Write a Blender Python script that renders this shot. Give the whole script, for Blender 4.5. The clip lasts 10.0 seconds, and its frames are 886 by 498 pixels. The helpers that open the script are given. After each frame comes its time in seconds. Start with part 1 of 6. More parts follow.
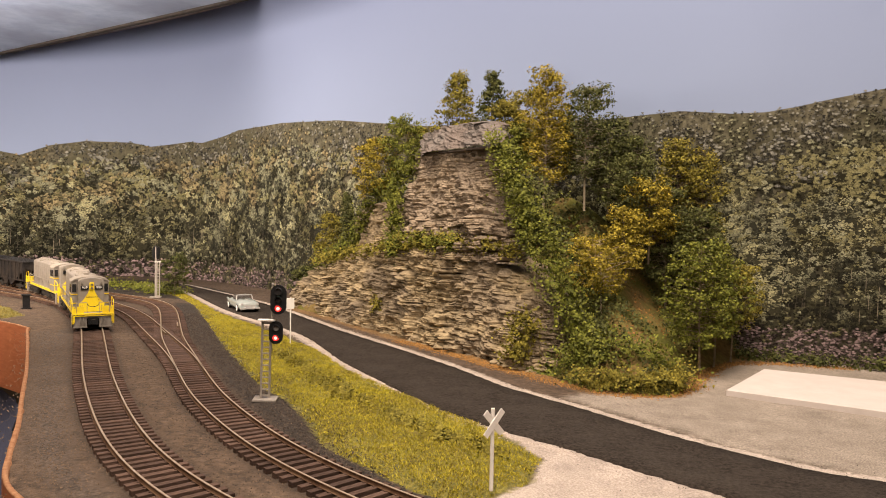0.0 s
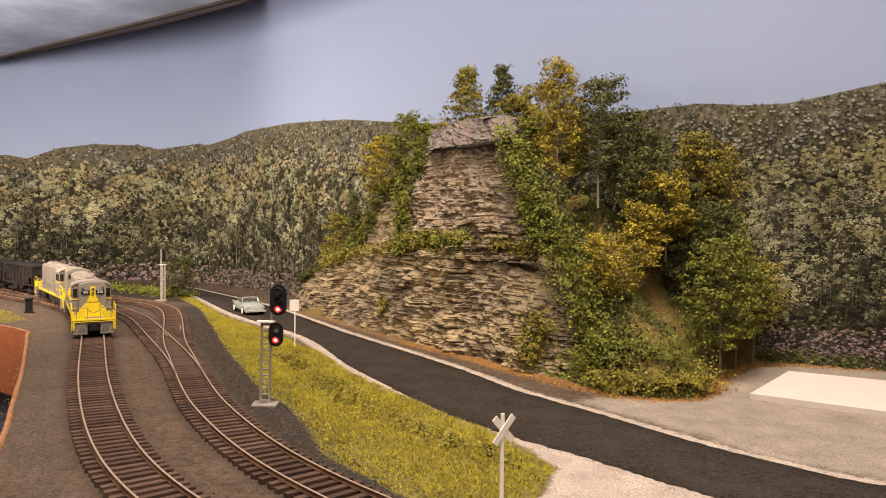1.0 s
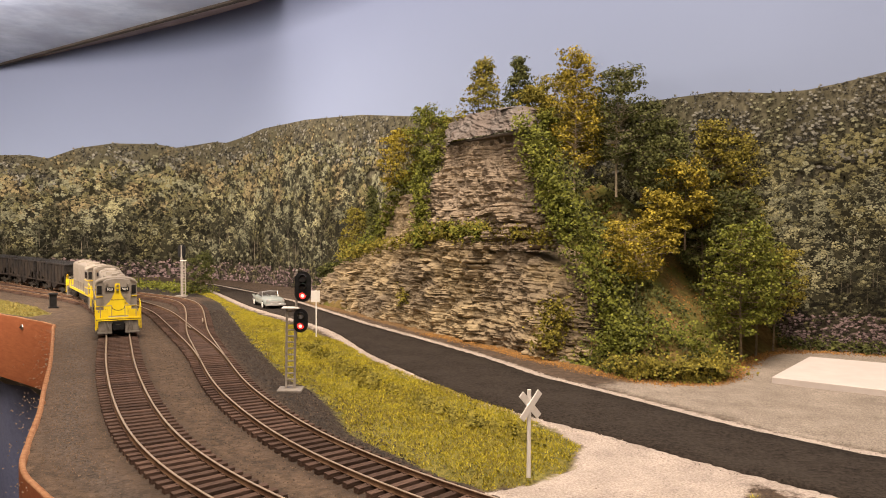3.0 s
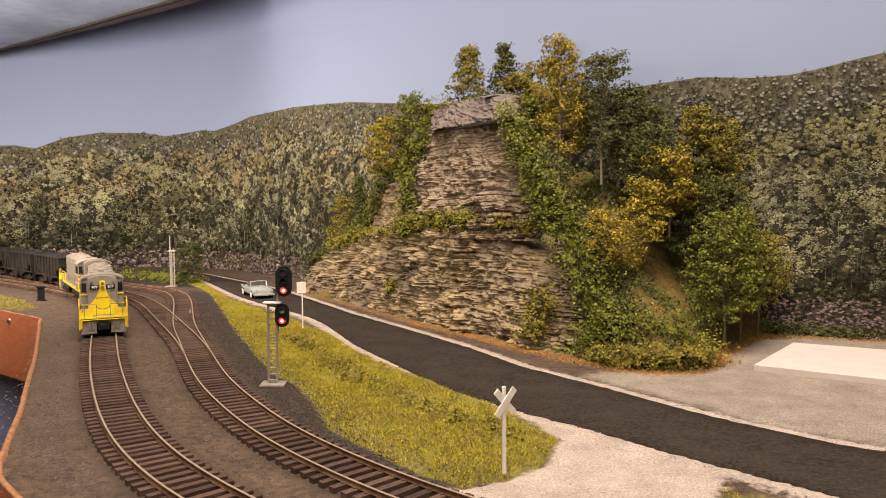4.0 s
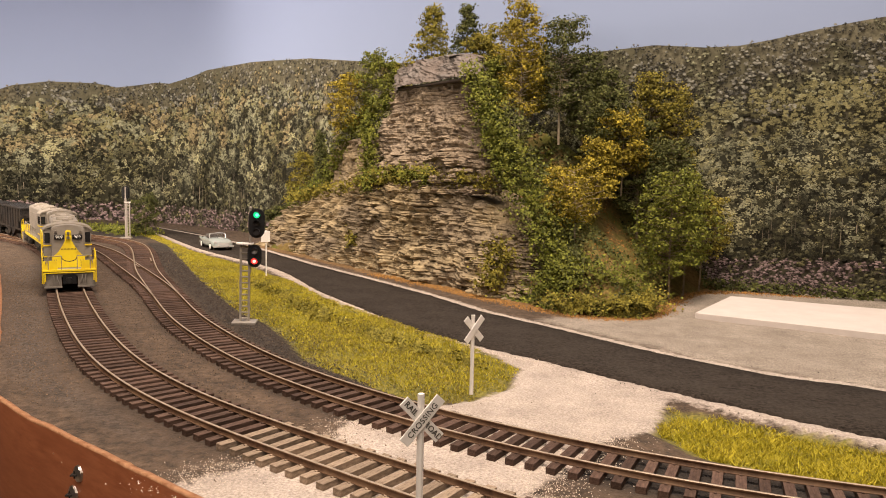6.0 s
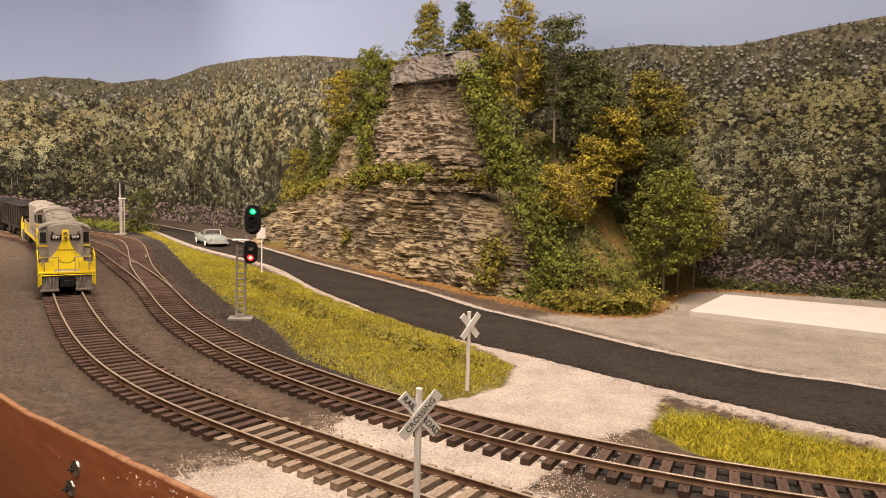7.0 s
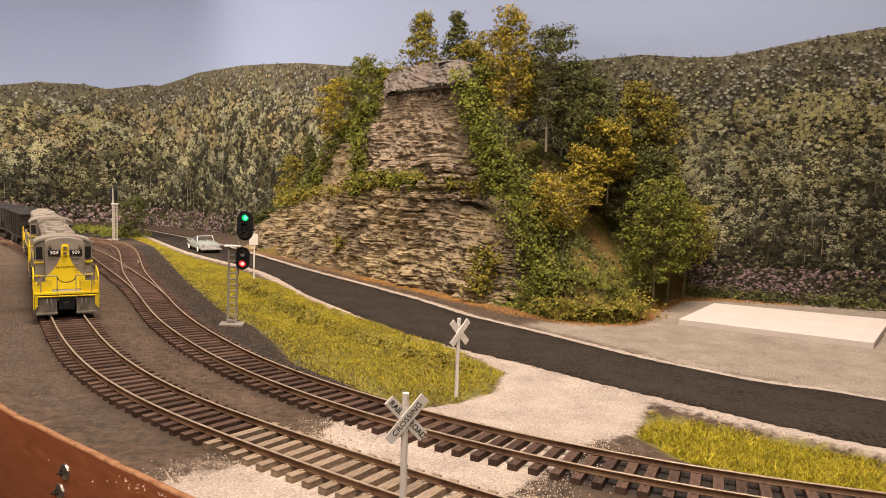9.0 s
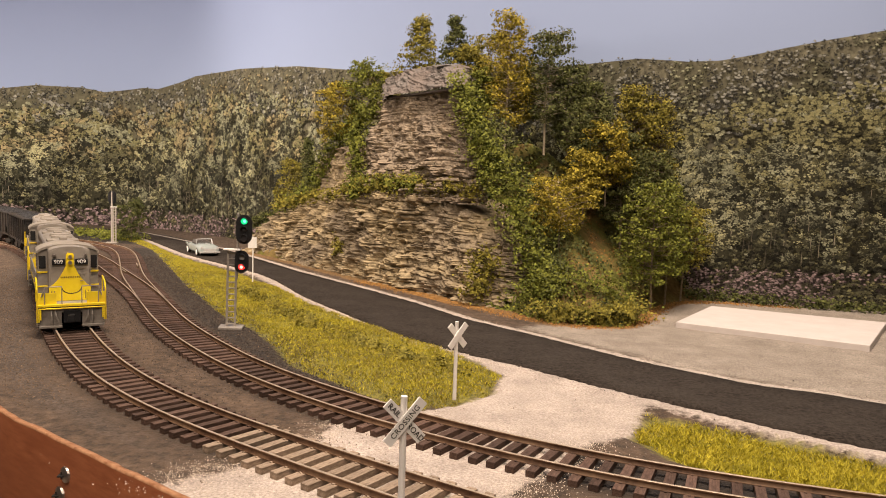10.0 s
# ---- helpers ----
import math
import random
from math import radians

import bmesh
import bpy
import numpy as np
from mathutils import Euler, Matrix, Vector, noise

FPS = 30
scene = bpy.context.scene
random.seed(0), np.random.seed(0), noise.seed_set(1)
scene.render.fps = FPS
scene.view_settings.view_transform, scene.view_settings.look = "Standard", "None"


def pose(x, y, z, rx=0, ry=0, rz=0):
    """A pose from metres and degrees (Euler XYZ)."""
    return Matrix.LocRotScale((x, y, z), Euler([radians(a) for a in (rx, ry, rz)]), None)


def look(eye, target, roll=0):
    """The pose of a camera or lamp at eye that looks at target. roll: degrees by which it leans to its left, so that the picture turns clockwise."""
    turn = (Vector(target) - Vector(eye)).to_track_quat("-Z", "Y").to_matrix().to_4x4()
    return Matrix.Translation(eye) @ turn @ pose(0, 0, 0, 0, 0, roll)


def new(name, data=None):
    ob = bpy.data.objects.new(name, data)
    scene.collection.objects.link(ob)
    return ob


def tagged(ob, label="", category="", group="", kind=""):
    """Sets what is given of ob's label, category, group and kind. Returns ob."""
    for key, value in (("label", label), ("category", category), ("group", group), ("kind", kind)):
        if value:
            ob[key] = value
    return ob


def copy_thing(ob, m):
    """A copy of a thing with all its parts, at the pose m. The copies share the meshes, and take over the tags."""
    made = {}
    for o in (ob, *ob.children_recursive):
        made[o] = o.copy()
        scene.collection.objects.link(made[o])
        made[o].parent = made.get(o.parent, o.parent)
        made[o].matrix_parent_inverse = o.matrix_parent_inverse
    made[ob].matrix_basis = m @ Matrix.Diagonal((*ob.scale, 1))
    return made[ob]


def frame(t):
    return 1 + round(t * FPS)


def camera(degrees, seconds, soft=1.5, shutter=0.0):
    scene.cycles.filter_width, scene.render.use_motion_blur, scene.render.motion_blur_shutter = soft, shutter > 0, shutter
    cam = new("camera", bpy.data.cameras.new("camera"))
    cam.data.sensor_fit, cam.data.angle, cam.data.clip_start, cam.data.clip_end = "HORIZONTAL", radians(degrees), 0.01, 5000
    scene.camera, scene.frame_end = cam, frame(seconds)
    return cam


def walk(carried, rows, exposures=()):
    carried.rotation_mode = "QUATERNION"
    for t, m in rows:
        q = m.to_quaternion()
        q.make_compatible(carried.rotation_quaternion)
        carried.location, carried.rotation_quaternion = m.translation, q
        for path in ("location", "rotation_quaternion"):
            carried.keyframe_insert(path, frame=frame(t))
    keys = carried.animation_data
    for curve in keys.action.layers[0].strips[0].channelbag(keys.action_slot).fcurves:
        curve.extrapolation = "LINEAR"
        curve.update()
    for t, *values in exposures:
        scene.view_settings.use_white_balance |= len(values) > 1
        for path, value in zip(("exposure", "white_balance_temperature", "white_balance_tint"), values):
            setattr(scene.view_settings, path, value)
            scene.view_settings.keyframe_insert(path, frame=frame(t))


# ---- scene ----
cam = camera(60.8, 10.0, soft=1.0)
PATH = [
    (0, (-0.0014, 0.0020, 0.1095), (-0.0020, 1.3607, 0.0544), 1.1),
    (0.5, (0.0027, 0.0170, 0.1088), (-0.0068, 1.3763, 0.0564), 0.7),
    (1, (0.0014, 0.0231, 0.1047), (-0.0211, 1.3818, 0.0564), 0.7),
    (1.5, (-0.0041, 0.0184, 0.1006), (-0.0415, 1.3770, 0.0585), 1.0),
    (2, (-0.0054, 0.0184, 0.0972), (-0.0551, 1.3763, 0.0530), 0.9),
    (2.5, (-0.0041, 0.0170, 0.0966), (-0.0510, 1.3750, 0.0503), 0.5),
    (3.8, (-0.0007, 0.0204, 0.1000), (-0.0442, 1.3777, 0.0306), -0.3),
    (4, (0.0054, 0.0197, 0.1027), (-0.0340, 1.3770, 0.0224), -0.5),
    (4.5, (0.0061, 0.0143, 0.1000), (-0.0245, 1.3702, -0.0027), -0.5),
    (5, (-0.0048, 0.0068, 0.0938), (-0.0122, 1.3614, -0.0272), -0.1),
    (5.5, (-0.0054, -0.0014, 0.0918), (0.0279, 1.3518, -0.0388), 0.7),
    (7, (-0.0068, -0.0054, 0.0911), (0.0585, 1.3457, -0.0483), 1.5),
    (7.5, (-0.0068, -0.0075, 0.0932), (0.0598, 1.3444, -0.0415), 1.8),
    (8, (-0.0061, -0.0088, 0.0925), (0.0653, 1.3430, -0.0347), 1.9),
    (8.5, (-0.0061, -0.0082, 0.0918), (0.0673, 1.3444, -0.0347), 2.0),
    (9, (-0.0054, -0.0082, 0.0911), (0.0707, 1.3437, -0.0340), 1.9),
    (9.5, (-0.0054, -0.0088, 0.0911), (0.0721, 1.3437, -0.0306), 1.9),
    (10, (-0.0054, -0.0102, 0.0918), (0.0734, 1.3423, -0.0286), 1.9),
]
walk(cam, [(t, look(eye, target, roll)) for t, eye, target, roll in PATH])

# ---- light: unseen lamps above, front and left fills added, dim room around ----
scene.view_settings.exposure = 0.5
world = bpy.data.worlds.new("room_ambience")
world.use_nodes = True
scene.world = world
world.node_tree.nodes["Background"].inputs[0].default_value = (1.0, 0.93, 0.84, 1)
world.node_tree.nodes["Background"].inputs[1].default_value = 0.009


def lamp(name, eye, target, sx, sy, watts, colour):
    data = bpy.data.lights.new(name, "AREA")
    data.shape, data.size, data.size_y, data.energy, data.color = "RECTANGLE", sx, sy, watts, colour
    ob = new(name, data)
    ob.matrix_world = look(eye, target)
    return tagged(ob, "unseen warm white lamp that lights the layout", "lamp", kind="structure")


lamp("ceiling_lamp_1", (0.0, 0.30, 1.0), (-0.10, 0.75, 0.0), 0.5, 0.25, 13.0, (1.0, 0.81, 0.65))
# Unseen fill behind the camera for the faces turned towards it.
lamp("ceiling_lamp_2", (-0.15, -0.45, 0.85), (-0.15, 0.9, 0.12), 0.8, 0.4, 7.6, (1.0, 0.81, 0.65))
# Added fill below the deck for the left backdrop; no strip is known there.
lamp("strip_lamp_3", (-0.68, 0.72, 0.265), (-0.50, 1.25, 0.24), 0.5, 0.10, 4.2, (1.0, 0.81, 0.65))

# ---- materials ----
MM = 0.001


def srgb(r, g, b):
    f = lambda c: (c / 255 / 12.92) if c <= 10 else ((c / 255 + 0.055) / 1.055) ** 2.4
    return (f(r), f(g), f(b), 1)


def mat(name, c1, c2, scale=300.0, rough=0.8, metal=0.0, bump=0.2, big=None, big_scale=40.0, big_amt=0.5, rnd=0.0,
        island=0.0, emit=0.0, stretch=(1, 1, 1), spec=0.22, world_space=False):
    """Two colours mixed by fine noise, a third by coarse noise; relief from the fine noise."""
    m = bpy.data.materials.new(name)
    m.use_nodes = True
    nt = m.node_tree
    N, L = nt.nodes, nt.links
    bs = N["Principled BSDF"]
    co = N.new("ShaderNodeTexCoord")
    mp = N.new("ShaderNodeMapping")
    mp.inputs["Scale"].default_value = stretch
    L.new(co.outputs["Object"], mp.inputs[0])
    n1 = N.new("ShaderNodeTexNoise")
    n1.inputs["Scale"].default_value, n1.inputs["Detail"].default_value = scale, 6
    n1.inputs["Roughness"].default_value = 0.65
    L.new(mp.outputs[0], n1.inputs["Vector"])
    r1 = N.new("ShaderNodeValToRGB")
    r1.color_ramp.elements[0].position, r1.color_ramp.elements[1].position = 0.32, 0.68
    r1.color_ramp.elements[0].color, r1.color_ramp.elements[1].color = (*c1[:3], 1), (*c2[:3], 1)
    L.new(n1.outputs["Fac"], r1.inputs[0])
    out = r1.outputs[0]
    if big is not None:
        n2 = N.new("ShaderNodeTexNoise")
        n2.inputs["Scale"].default_value, n2.inputs["Detail"].default_value = big_scale, 4
        L.new(mp.outputs[0], n2.inputs["Vector"])
        r2 = N.new("ShaderNodeValToRGB")
        r2.color_ramp.elements[0].position, r2.color_ramp.elements[1].position = 0.42, 0.62
        r2.color_ramp.elements[0].color, r2.color_ramp.elements[1].color = (0, 0, 0, 1), (big_amt,) * 3 + (1,)
        L.new(n2.outputs["Fac"], r2.inputs[0])
        mx = N.new("ShaderNodeMixRGB")
        L.new(r2.outputs[0], mx.inputs[0])
        L.new(out, mx.inputs[1])
        mx.inputs[2].default_value = (*big[:3], 1)
        out = mx.outputs[0]
    for amount, node, socket in ((rnd, "ShaderNodeObjectInfo", "Random"), (island, "ShaderNodeNewGeometry", "Random Per Island")):
        if amount:
            g = N.new(node)
            mr = N.new("ShaderNodeMapRange")
            mr.inputs["To Min"].default_value, mr.inputs["To Max"].default_value = 1 - amount, 1 + amount
            L.new(g.outputs[socket], mr.inputs[0])
            mu = N.new("ShaderNodeMixRGB")
            mu.blend_type = "MULTIPLY"
            mu.inputs[0].default_value = 1
            L.new(out, mu.inputs[1])
            L.new(mr.outputs[0], mu.inputs[2])
            out = mu.outputs[0]
    L.new(out, bs.inputs["Base Color"])
    bs.inputs["Roughness"].default_value, bs.inputs["Metallic"].default_value = rough, metal
    bs.inputs["Specular IOR Level"].default_value = spec
    if bump:
        b = N.new("ShaderNodeBump")
        b.inputs["Strength"].default_value, b.inputs["Distance"].default_value = bump, 0.001
        L.new(n1.outputs["Fac"], b.inputs["Height"])
        L.new(b.outputs[0], bs.inputs["Normal"])
    if emit:
        L.new(out, bs.inputs["Emission Color"])
        bs.inputs["Emission Strength"].default_value = emit
    return m


def g3(v):
    return (v, v, v, 1)


M = {}
M["road"] = mat("asphalt", (0.012, 0.0095, 0.008), (0.062, 0.051, 0.043), 620, 0.9, bump=1.0, big=(0.065, 0.055, 0.047), big_scale=45, big_amt=0.3, spec=0.1)
M["tie"] = mat("dark_brown_tie", (0.050, 0.030, 0.023), (0.125, 0.078, 0.059), 260, 0.75, bump=0.4, rnd=0.35, stretch=(1, 6, 6))
M["tie_dusty"] = mat("dusted_tie", (0.17, 0.125, 0.09), (0.36, 0.28, 0.21), 350, 0.9, bump=0.4, rnd=0.2, stretch=(1, 3, 3))
M["railside"] = mat("rusty_rail_side", (0.06, 0.03, 0.018), (0.15, 0.085, 0.05), 500, 0.6, bump=0.2, big=(0.24, 0.15, 0.09), big_scale=60)
M["railtop"] = mat("worn_rail_head", (0.33, 0.265, 0.20), (0.47, 0.385, 0.30), 400, 0.38, metal=0.3, bump=0.05)
M["rock"] = mat("layered_sandstone", (0.125, 0.098, 0.058), (0.50, 0.395, 0.24), 120, 0.95, bump=1.0, big=(0.18, 0.145, 0.11), big_scale=22, big_amt=0.7, stretch=(1, 1, 1.7))
M["rockupper"] = mat("grey_brown_sandstone", (0.13, 0.104, 0.076), (0.42, 0.335, 0.238), 160, 0.95, bump=1.0, big=(0.24, 0.195, 0.155), big_scale=24, big_amt=0.5, stretch=(1, 1, 1.6))
M["rockcap"] = mat("grey_cap_rock", (0.075, 0.066, 0.06), (0.235, 0.21, 0.195), 160, 0.9, bump=0.9, big=(0.17, 0.13, 0.11), big_scale=40, stretch=(1, 1, 2))
M["soil"] = mat("hill_soil", (0.10, 0.07, 0.026), (0.25, 0.17, 0.062), 220, 0.95, bump=0.7, big=(0.12, 0.13, 0.026), big_scale=30, big_amt=0.85)
M["leaflitter"] = mat("fallen_leaves", (0.13, 0.06, 0.02), (0.38, 0.20, 0.055), 700, 0.9, bump=0.6, island=0.5)
M["slab"] = mat("pinkish_white_card", (0.55, 0.50, 0.475), (0.62, 0.565, 0.54), 60, 0.7, bump=0.05)
M["fascia"] = mat("reddish_brown_hardboard", (0.24, 0.075, 0.032), (0.36, 0.128, 0.058), 90, 0.42, bump=0.08, stretch=(1, 1, 5), big=(0.25, 0.08, 0.035), big_scale=14)
M["fasciaedge"] = mat("torn_board_edge", (0.22, 0.095, 0.045), (0.40, 0.22, 0.12), 300, 0.8, bump=0.5)
M["chrome"] = mat("screw_metal", (0.45, 0.40, 0.36), (0.62, 0.58, 0.54), 300, 0.35, metal=1, bump=0.1)
M["white"] = mat("white_paint", (0.82, 0.79, 0.75), (0.88, 0.85, 0.82), 200, 0.55, bump=0.05)
M["black"] = mat("black_plastic", (0.008, 0.008, 0.009), (0.02, 0.02, 0.021), 300, 0.45, bump=0.1)
M["alu"] = mat("aluminium_paint", (0.30, 0.27, 0.24), (0.45, 0.41, 0.37), 400, 0.5, metal=0.4, bump=0.1)
M["red"] = mat("red_lens_lit", (0.75, 0.03, 0.025), (0.85, 0.05, 0.035), 200, 0.3, bump=0, emit=1.3)
M["redhot"] = mat("red_lens_core", (1.0, 0.42, 0.34), (1.0, 0.5, 0.4), 200, 0.3, bump=0, emit=1.5)
M["green"] = mat("green_lens_lit", (0.0, 0.42, 0.14), (0.01, 0.50, 0.18), 200, 0.3, bump=0, emit=1.2)
M["greenhot"] = mat("green_lens_core", (0.12, 0.95, 0.50), (0.2, 1.0, 0.58), 200, 0.3, bump=0, emit=1.2)
M["darklens"] = mat("dark_lens", (0.03, 0.028, 0.03), (0.05, 0.048, 0.05), 200, 0.12, bump=0)
M["greylens"] = mat("clear_grey_lens", (0.30, 0.30, 0.32), (0.42, 0.42, 0.44), 200, 0.15, bump=0)
M["grey"] = mat("weathered_grey_paint", (0.24, 0.215, 0.185), (0.30, 0.27, 0.235), 150, 0.55, bump=0.1, big=(0.20, 0.17, 0.14), big_scale=50, big_amt=0.5)
M["roofgrey"] = mat("dusty_roof_paint", (0.25, 0.225, 0.19), (0.37, 0.33, 0.28), 260, 0.75, bump=0.15, big=(0.20, 0.17, 0.14), big_scale=60)
M["yellow"] = mat("warm_yellow_paint", (0.74, 0.56, 0.016), (0.82, 0.64, 0.03), 150, 0.5, bump=0.08, big=(0.60, 0.41, 0.03), big_scale=70, big_amt=0.5)
M["lettering"] = mat("faded_dark_lettering", (0.16, 0.11, 0.02), (0.2, 0.14, 0.03), 300, 0.7, bump=0)
M["lettering_black"] = mat("faded_black_ink", (0.05, 0.045, 0.04), (0.12, 0.11, 0.10), 400, 0.8, bump=0)
M["window"] = mat("dark_window_glass", (0.012, 0.012, 0.013), (0.03, 0.03, 0.03), 100, 0.08, bump=0)
M["frame"] = mat("dark_underframe", (0.018, 0.016, 0.014), (0.05, 0.043, 0.036), 300, 0.7, bump=0.25)
M["pilot"] = mat("dirty_grey_pilot", (0.13, 0.115, 0.10), (0.22, 0.20, 0.175), 250, 0.65, bump=0.15)
M["hopper"] = mat("black_hopper_paint", (0.012, 0.011, 0.011), (0.035, 0.03, 0.028), 200, 0.6, bump=0.15, big=(0.055, 0.042, 0.033), big_scale=50)
M["coal"] = mat("coal_load", (0.008, 0.008, 0.008), (0.045, 0.043, 0.042), 900, 0.55, bump=0.9)
M["carpaint"] = mat("pale_grey_green_paint", (0.27, 0.31, 0.30), (0.34, 0.38, 0.37), 100, 0.2, bump=0.0, spec=0.6)
M["carchrome"] = mat("bright_chrome", (0.75, 0.75, 0.74), (0.85, 0.85, 0.84), 200, 0.22, metal=0.55, bump=0)
M["glass"] = bpy.data.materials.new("clear_glass")
M["glass"].use_nodes = True
M["glass"].node_tree.nodes["Principled BSDF"].inputs["Transmission Weight"].default_value = 1.0
M["glass"].node_tree.nodes["Principled BSDF"].inputs["Roughness"].default_value = 0.05
M["tyre"] = mat("black_tyre", (0.012, 0.012, 0.012), (0.025, 0.025, 0.025), 300, 0.8)
M["seat"] = mat("grey_seat", (0.10, 0.09, 0.085), (0.18, 0.165, 0.155), 200, 0.6)
M["ceil"] = mat("scuffed_blue_grey_panel", (0.22, 0.28, 0.43), (0.33, 0.40, 0.57), 25, 0.5, bump=0.1, big=(0.16, 0.19, 0.29), big_scale=9, big_amt=0.6)
M["gap"] = mat("dark_joint", (0.015, 0.013, 0.013), (0.04, 0.035, 0.032), 200, 0.9)
M["bark"] = mat("grey_brown_bark", (0.10, 0.075, 0.05), (0.24, 0.19, 0.13), 300, 0.9, bump=0.5)
M["barkpale"] = mat("pale_branch", (0.32, 0.26, 0.18), (0.50, 0.42, 0.31), 300, 0.9, bump=0.4)
M["pinkcloth"] = mat("white_foam_scrap", (0.6, 0.58, 0.55), (0.75, 0.72, 0.68), 300, 0.9)
LEAF = {
    "yellow": mat("yellow_green_leaves", (0.135, 0.110, 0.013), (0.375, 0.295, 0.032), 150, 0.75, bump=0, island=0.45),
    "olive": mat("olive_leaves", (0.090, 0.084, 0.013), (0.275, 0.230, 0.034), 150, 0.75, bump=0, island=0.45),
    "green": mat("mid_green_leaves", (0.060, 0.078, 0.011), (0.215, 0.220, 0.032), 150, 0.75, bump=0, island=0.45),
    "dark": mat("dark_green_leaves", (0.032, 0.041, 0.012), (0.125, 0.130, 0.036), 150, 0.75, bump=0, island=0.45),
    "grass": mat("yellow_green_grass", (0.31, 0.275, 0.02), (0.50, 0.42, 0.038), 110, 0.75, bump=0, island=0.35),
    "drygrass": mat("dry_olive_grass", (0.16, 0.13, 0.03), (0.27, 0.21, 0.06), 300, 0.8, bump=0, island=0.45),
    "gravel": mat("pale_grit", (0.36, 0.30, 0.25), (0.58, 0.50, 0.42), 500, 0.9, bump=0.2, island=0.35),
    "dirt": mat("brown_dirt_crumbs", (0.06, 0.041, 0.028), (0.17, 0.12, 0.082), 500, 0.9, bump=0.2, island=0.4),
    "cinder": mat("dark_cinder_grit", (0.014, 0.011, 0.009), (0.080, 0.062, 0.049), 500, 0.9, bump=0.2, island=0.6),
}

# ---- building helpers (plan and sizes in millimetres) ----


def finish(name, bm, materials, parent=None, label="", smooth=False):
    me = bpy.data.meshes.new(name)
    bmesh.ops.scale(bm, vec=(MM, MM, MM), verts=bm.verts)
    bmesh.ops.recalc_face_normals(bm, faces=bm.faces)
    bm.to_mesh(me)
    bm.free()
    for m in materials if isinstance(materials, (list, tuple)) else [materials]:
        me.materials.append(m)
    if smooth:
        me.polygons.foreach_set("use_smooth", np.ones(len(me.polygons), bool))
    ob = new(name, me)
    if parent:
        ob.parent = parent
    return tagged(ob, label)


def part(name, bm, material, parent, label="", smooth=False):
    return finish(name, bm, material, parent, label, smooth)


def arrays(name, verts, faces, materials, parent=None, label="", index=None, smooth=False):
    """A mesh object from number arrays in millimetres; faces all with the same corner count."""
    verts, faces = np.asarray(verts, float) * MM, np.asarray(faces, int)
    me = bpy.data.meshes.new(name)
    n, k = faces.shape
    me.vertices.add(len(verts))
    me.vertices.foreach_set("co", verts.ravel())
    me.loops.add(n * k)
    me.loops.foreach_set("vertex_index", faces.ravel())
    me.polygons.add(n)
    me.polygons.foreach_set("loop_start", np.arange(0, n * k, k))
    me.polygons.foreach_set("loop_total", np.full(n, k))
    for m in materials if isinstance(materials, (list, tuple)) else [materials]:
        me.materials.append(m)
    if index is not None:
        me.polygons.foreach_set("material_index", np.asarray(index, int))
    if smooth:
        me.polygons.foreach_set("use_smooth", np.ones(n, bool))
    me.update(calc_edges=True)
    me.validate()
    ob = new(name, me)
    if parent:
        ob.parent = parent
    return tagged(ob, label)


def empty(name, label, category, group="", m=None):
    ob = new(name)
    ob.empty_display_size = 0.01
    if m is not None:
        ob.matrix_world = m
    return tagged(ob, label, category, group)


def mpose(x, y, z, rx=0, ry=0, rz=0):
    return pose(x * MM, y * MM, z * MM, rx, ry, rz)


def box(bm, cx, cy, cz, sx, sy, sz, bevel=0.0, mi=0, rot=None):
    r = bmesh.ops.create_cube(bm, size=1)
    vs = r["verts"]
    bmesh.ops.scale(bm, vec=(sx, sy, sz), verts=vs)
    if bevel:
        es = list({e for v in vs for e in v.link_edges})
        rb = bmesh.ops.bevel(bm, geom=es, offset=bevel, segments=2, affect="EDGES", profile=0.7)
        vs = list({v for f in rb["faces"] for v in f.verts} | {v for v in vs if v.is_valid})
    if rot:
        bmesh.ops.rotate(bm, verts=vs, cent=(0, 0, 0), matrix=Euler([radians(a) for a in rot]).to_matrix())
    bmesh.ops.translate(bm, verts=vs, vec=(cx, cy, cz))
    for f in {f for v in vs for f in v.link_faces}:
        f.material_index = mi
    return vs


def cyl(bm, p0, p1, r, r2=None, seg=12, mi=0):
    p0, p1 = Vector(p0), Vector(p1)
    d = p1 - p0
    q = d.to_track_quat("Z", "Y").to_matrix().to_4x4()
    res = bmesh.ops.create_cone(bm, cap_ends=True, segments=seg, radius1=r, radius2=r if r2 is None else r2, depth=d.length,
                                matrix=Matrix.Translation((p0 + p1) / 2) @ q)
    for f in {f for v in res["verts"] for f in v.link_faces}:
        f.material_index = mi
    return res["verts"]


def tube(bm, pts, r, seg=6, mi=0):
    for a, b in zip(pts[:-1], pts[1:]):
        cyl(bm, a, b, r, seg=seg, mi=mi)


def prism(bm, outline, y0, y1, axis="y", mi=0):
    """Extrude an outline of (a, b): axis y gives (a, y, b), x gives (x, a, b), z gives (a, b, z)."""
    f = {"y": lambda a, b, c: (a, c, b), "x": lambda a, b, c: (c, a, b), "z": lambda a, b, c: (a, b, c)}[axis]
    v0 = [bm.verts.new(f(a, b, y0)) for a, b in outline]
    v1 = [bm.verts.new(f(a, b, y1)) for a, b in outline]
    n = len(outline)
    fs = [bm.faces.new(v0), bm.faces.new(v1[::-1])]
    fs += [bm.faces.new((v0[i], v0[(i + 1) % n], v1[(i + 1) % n], v1[i])) for i in range(n)]
    for q in fs:
        q.material_index = mi
    return v0 + v1


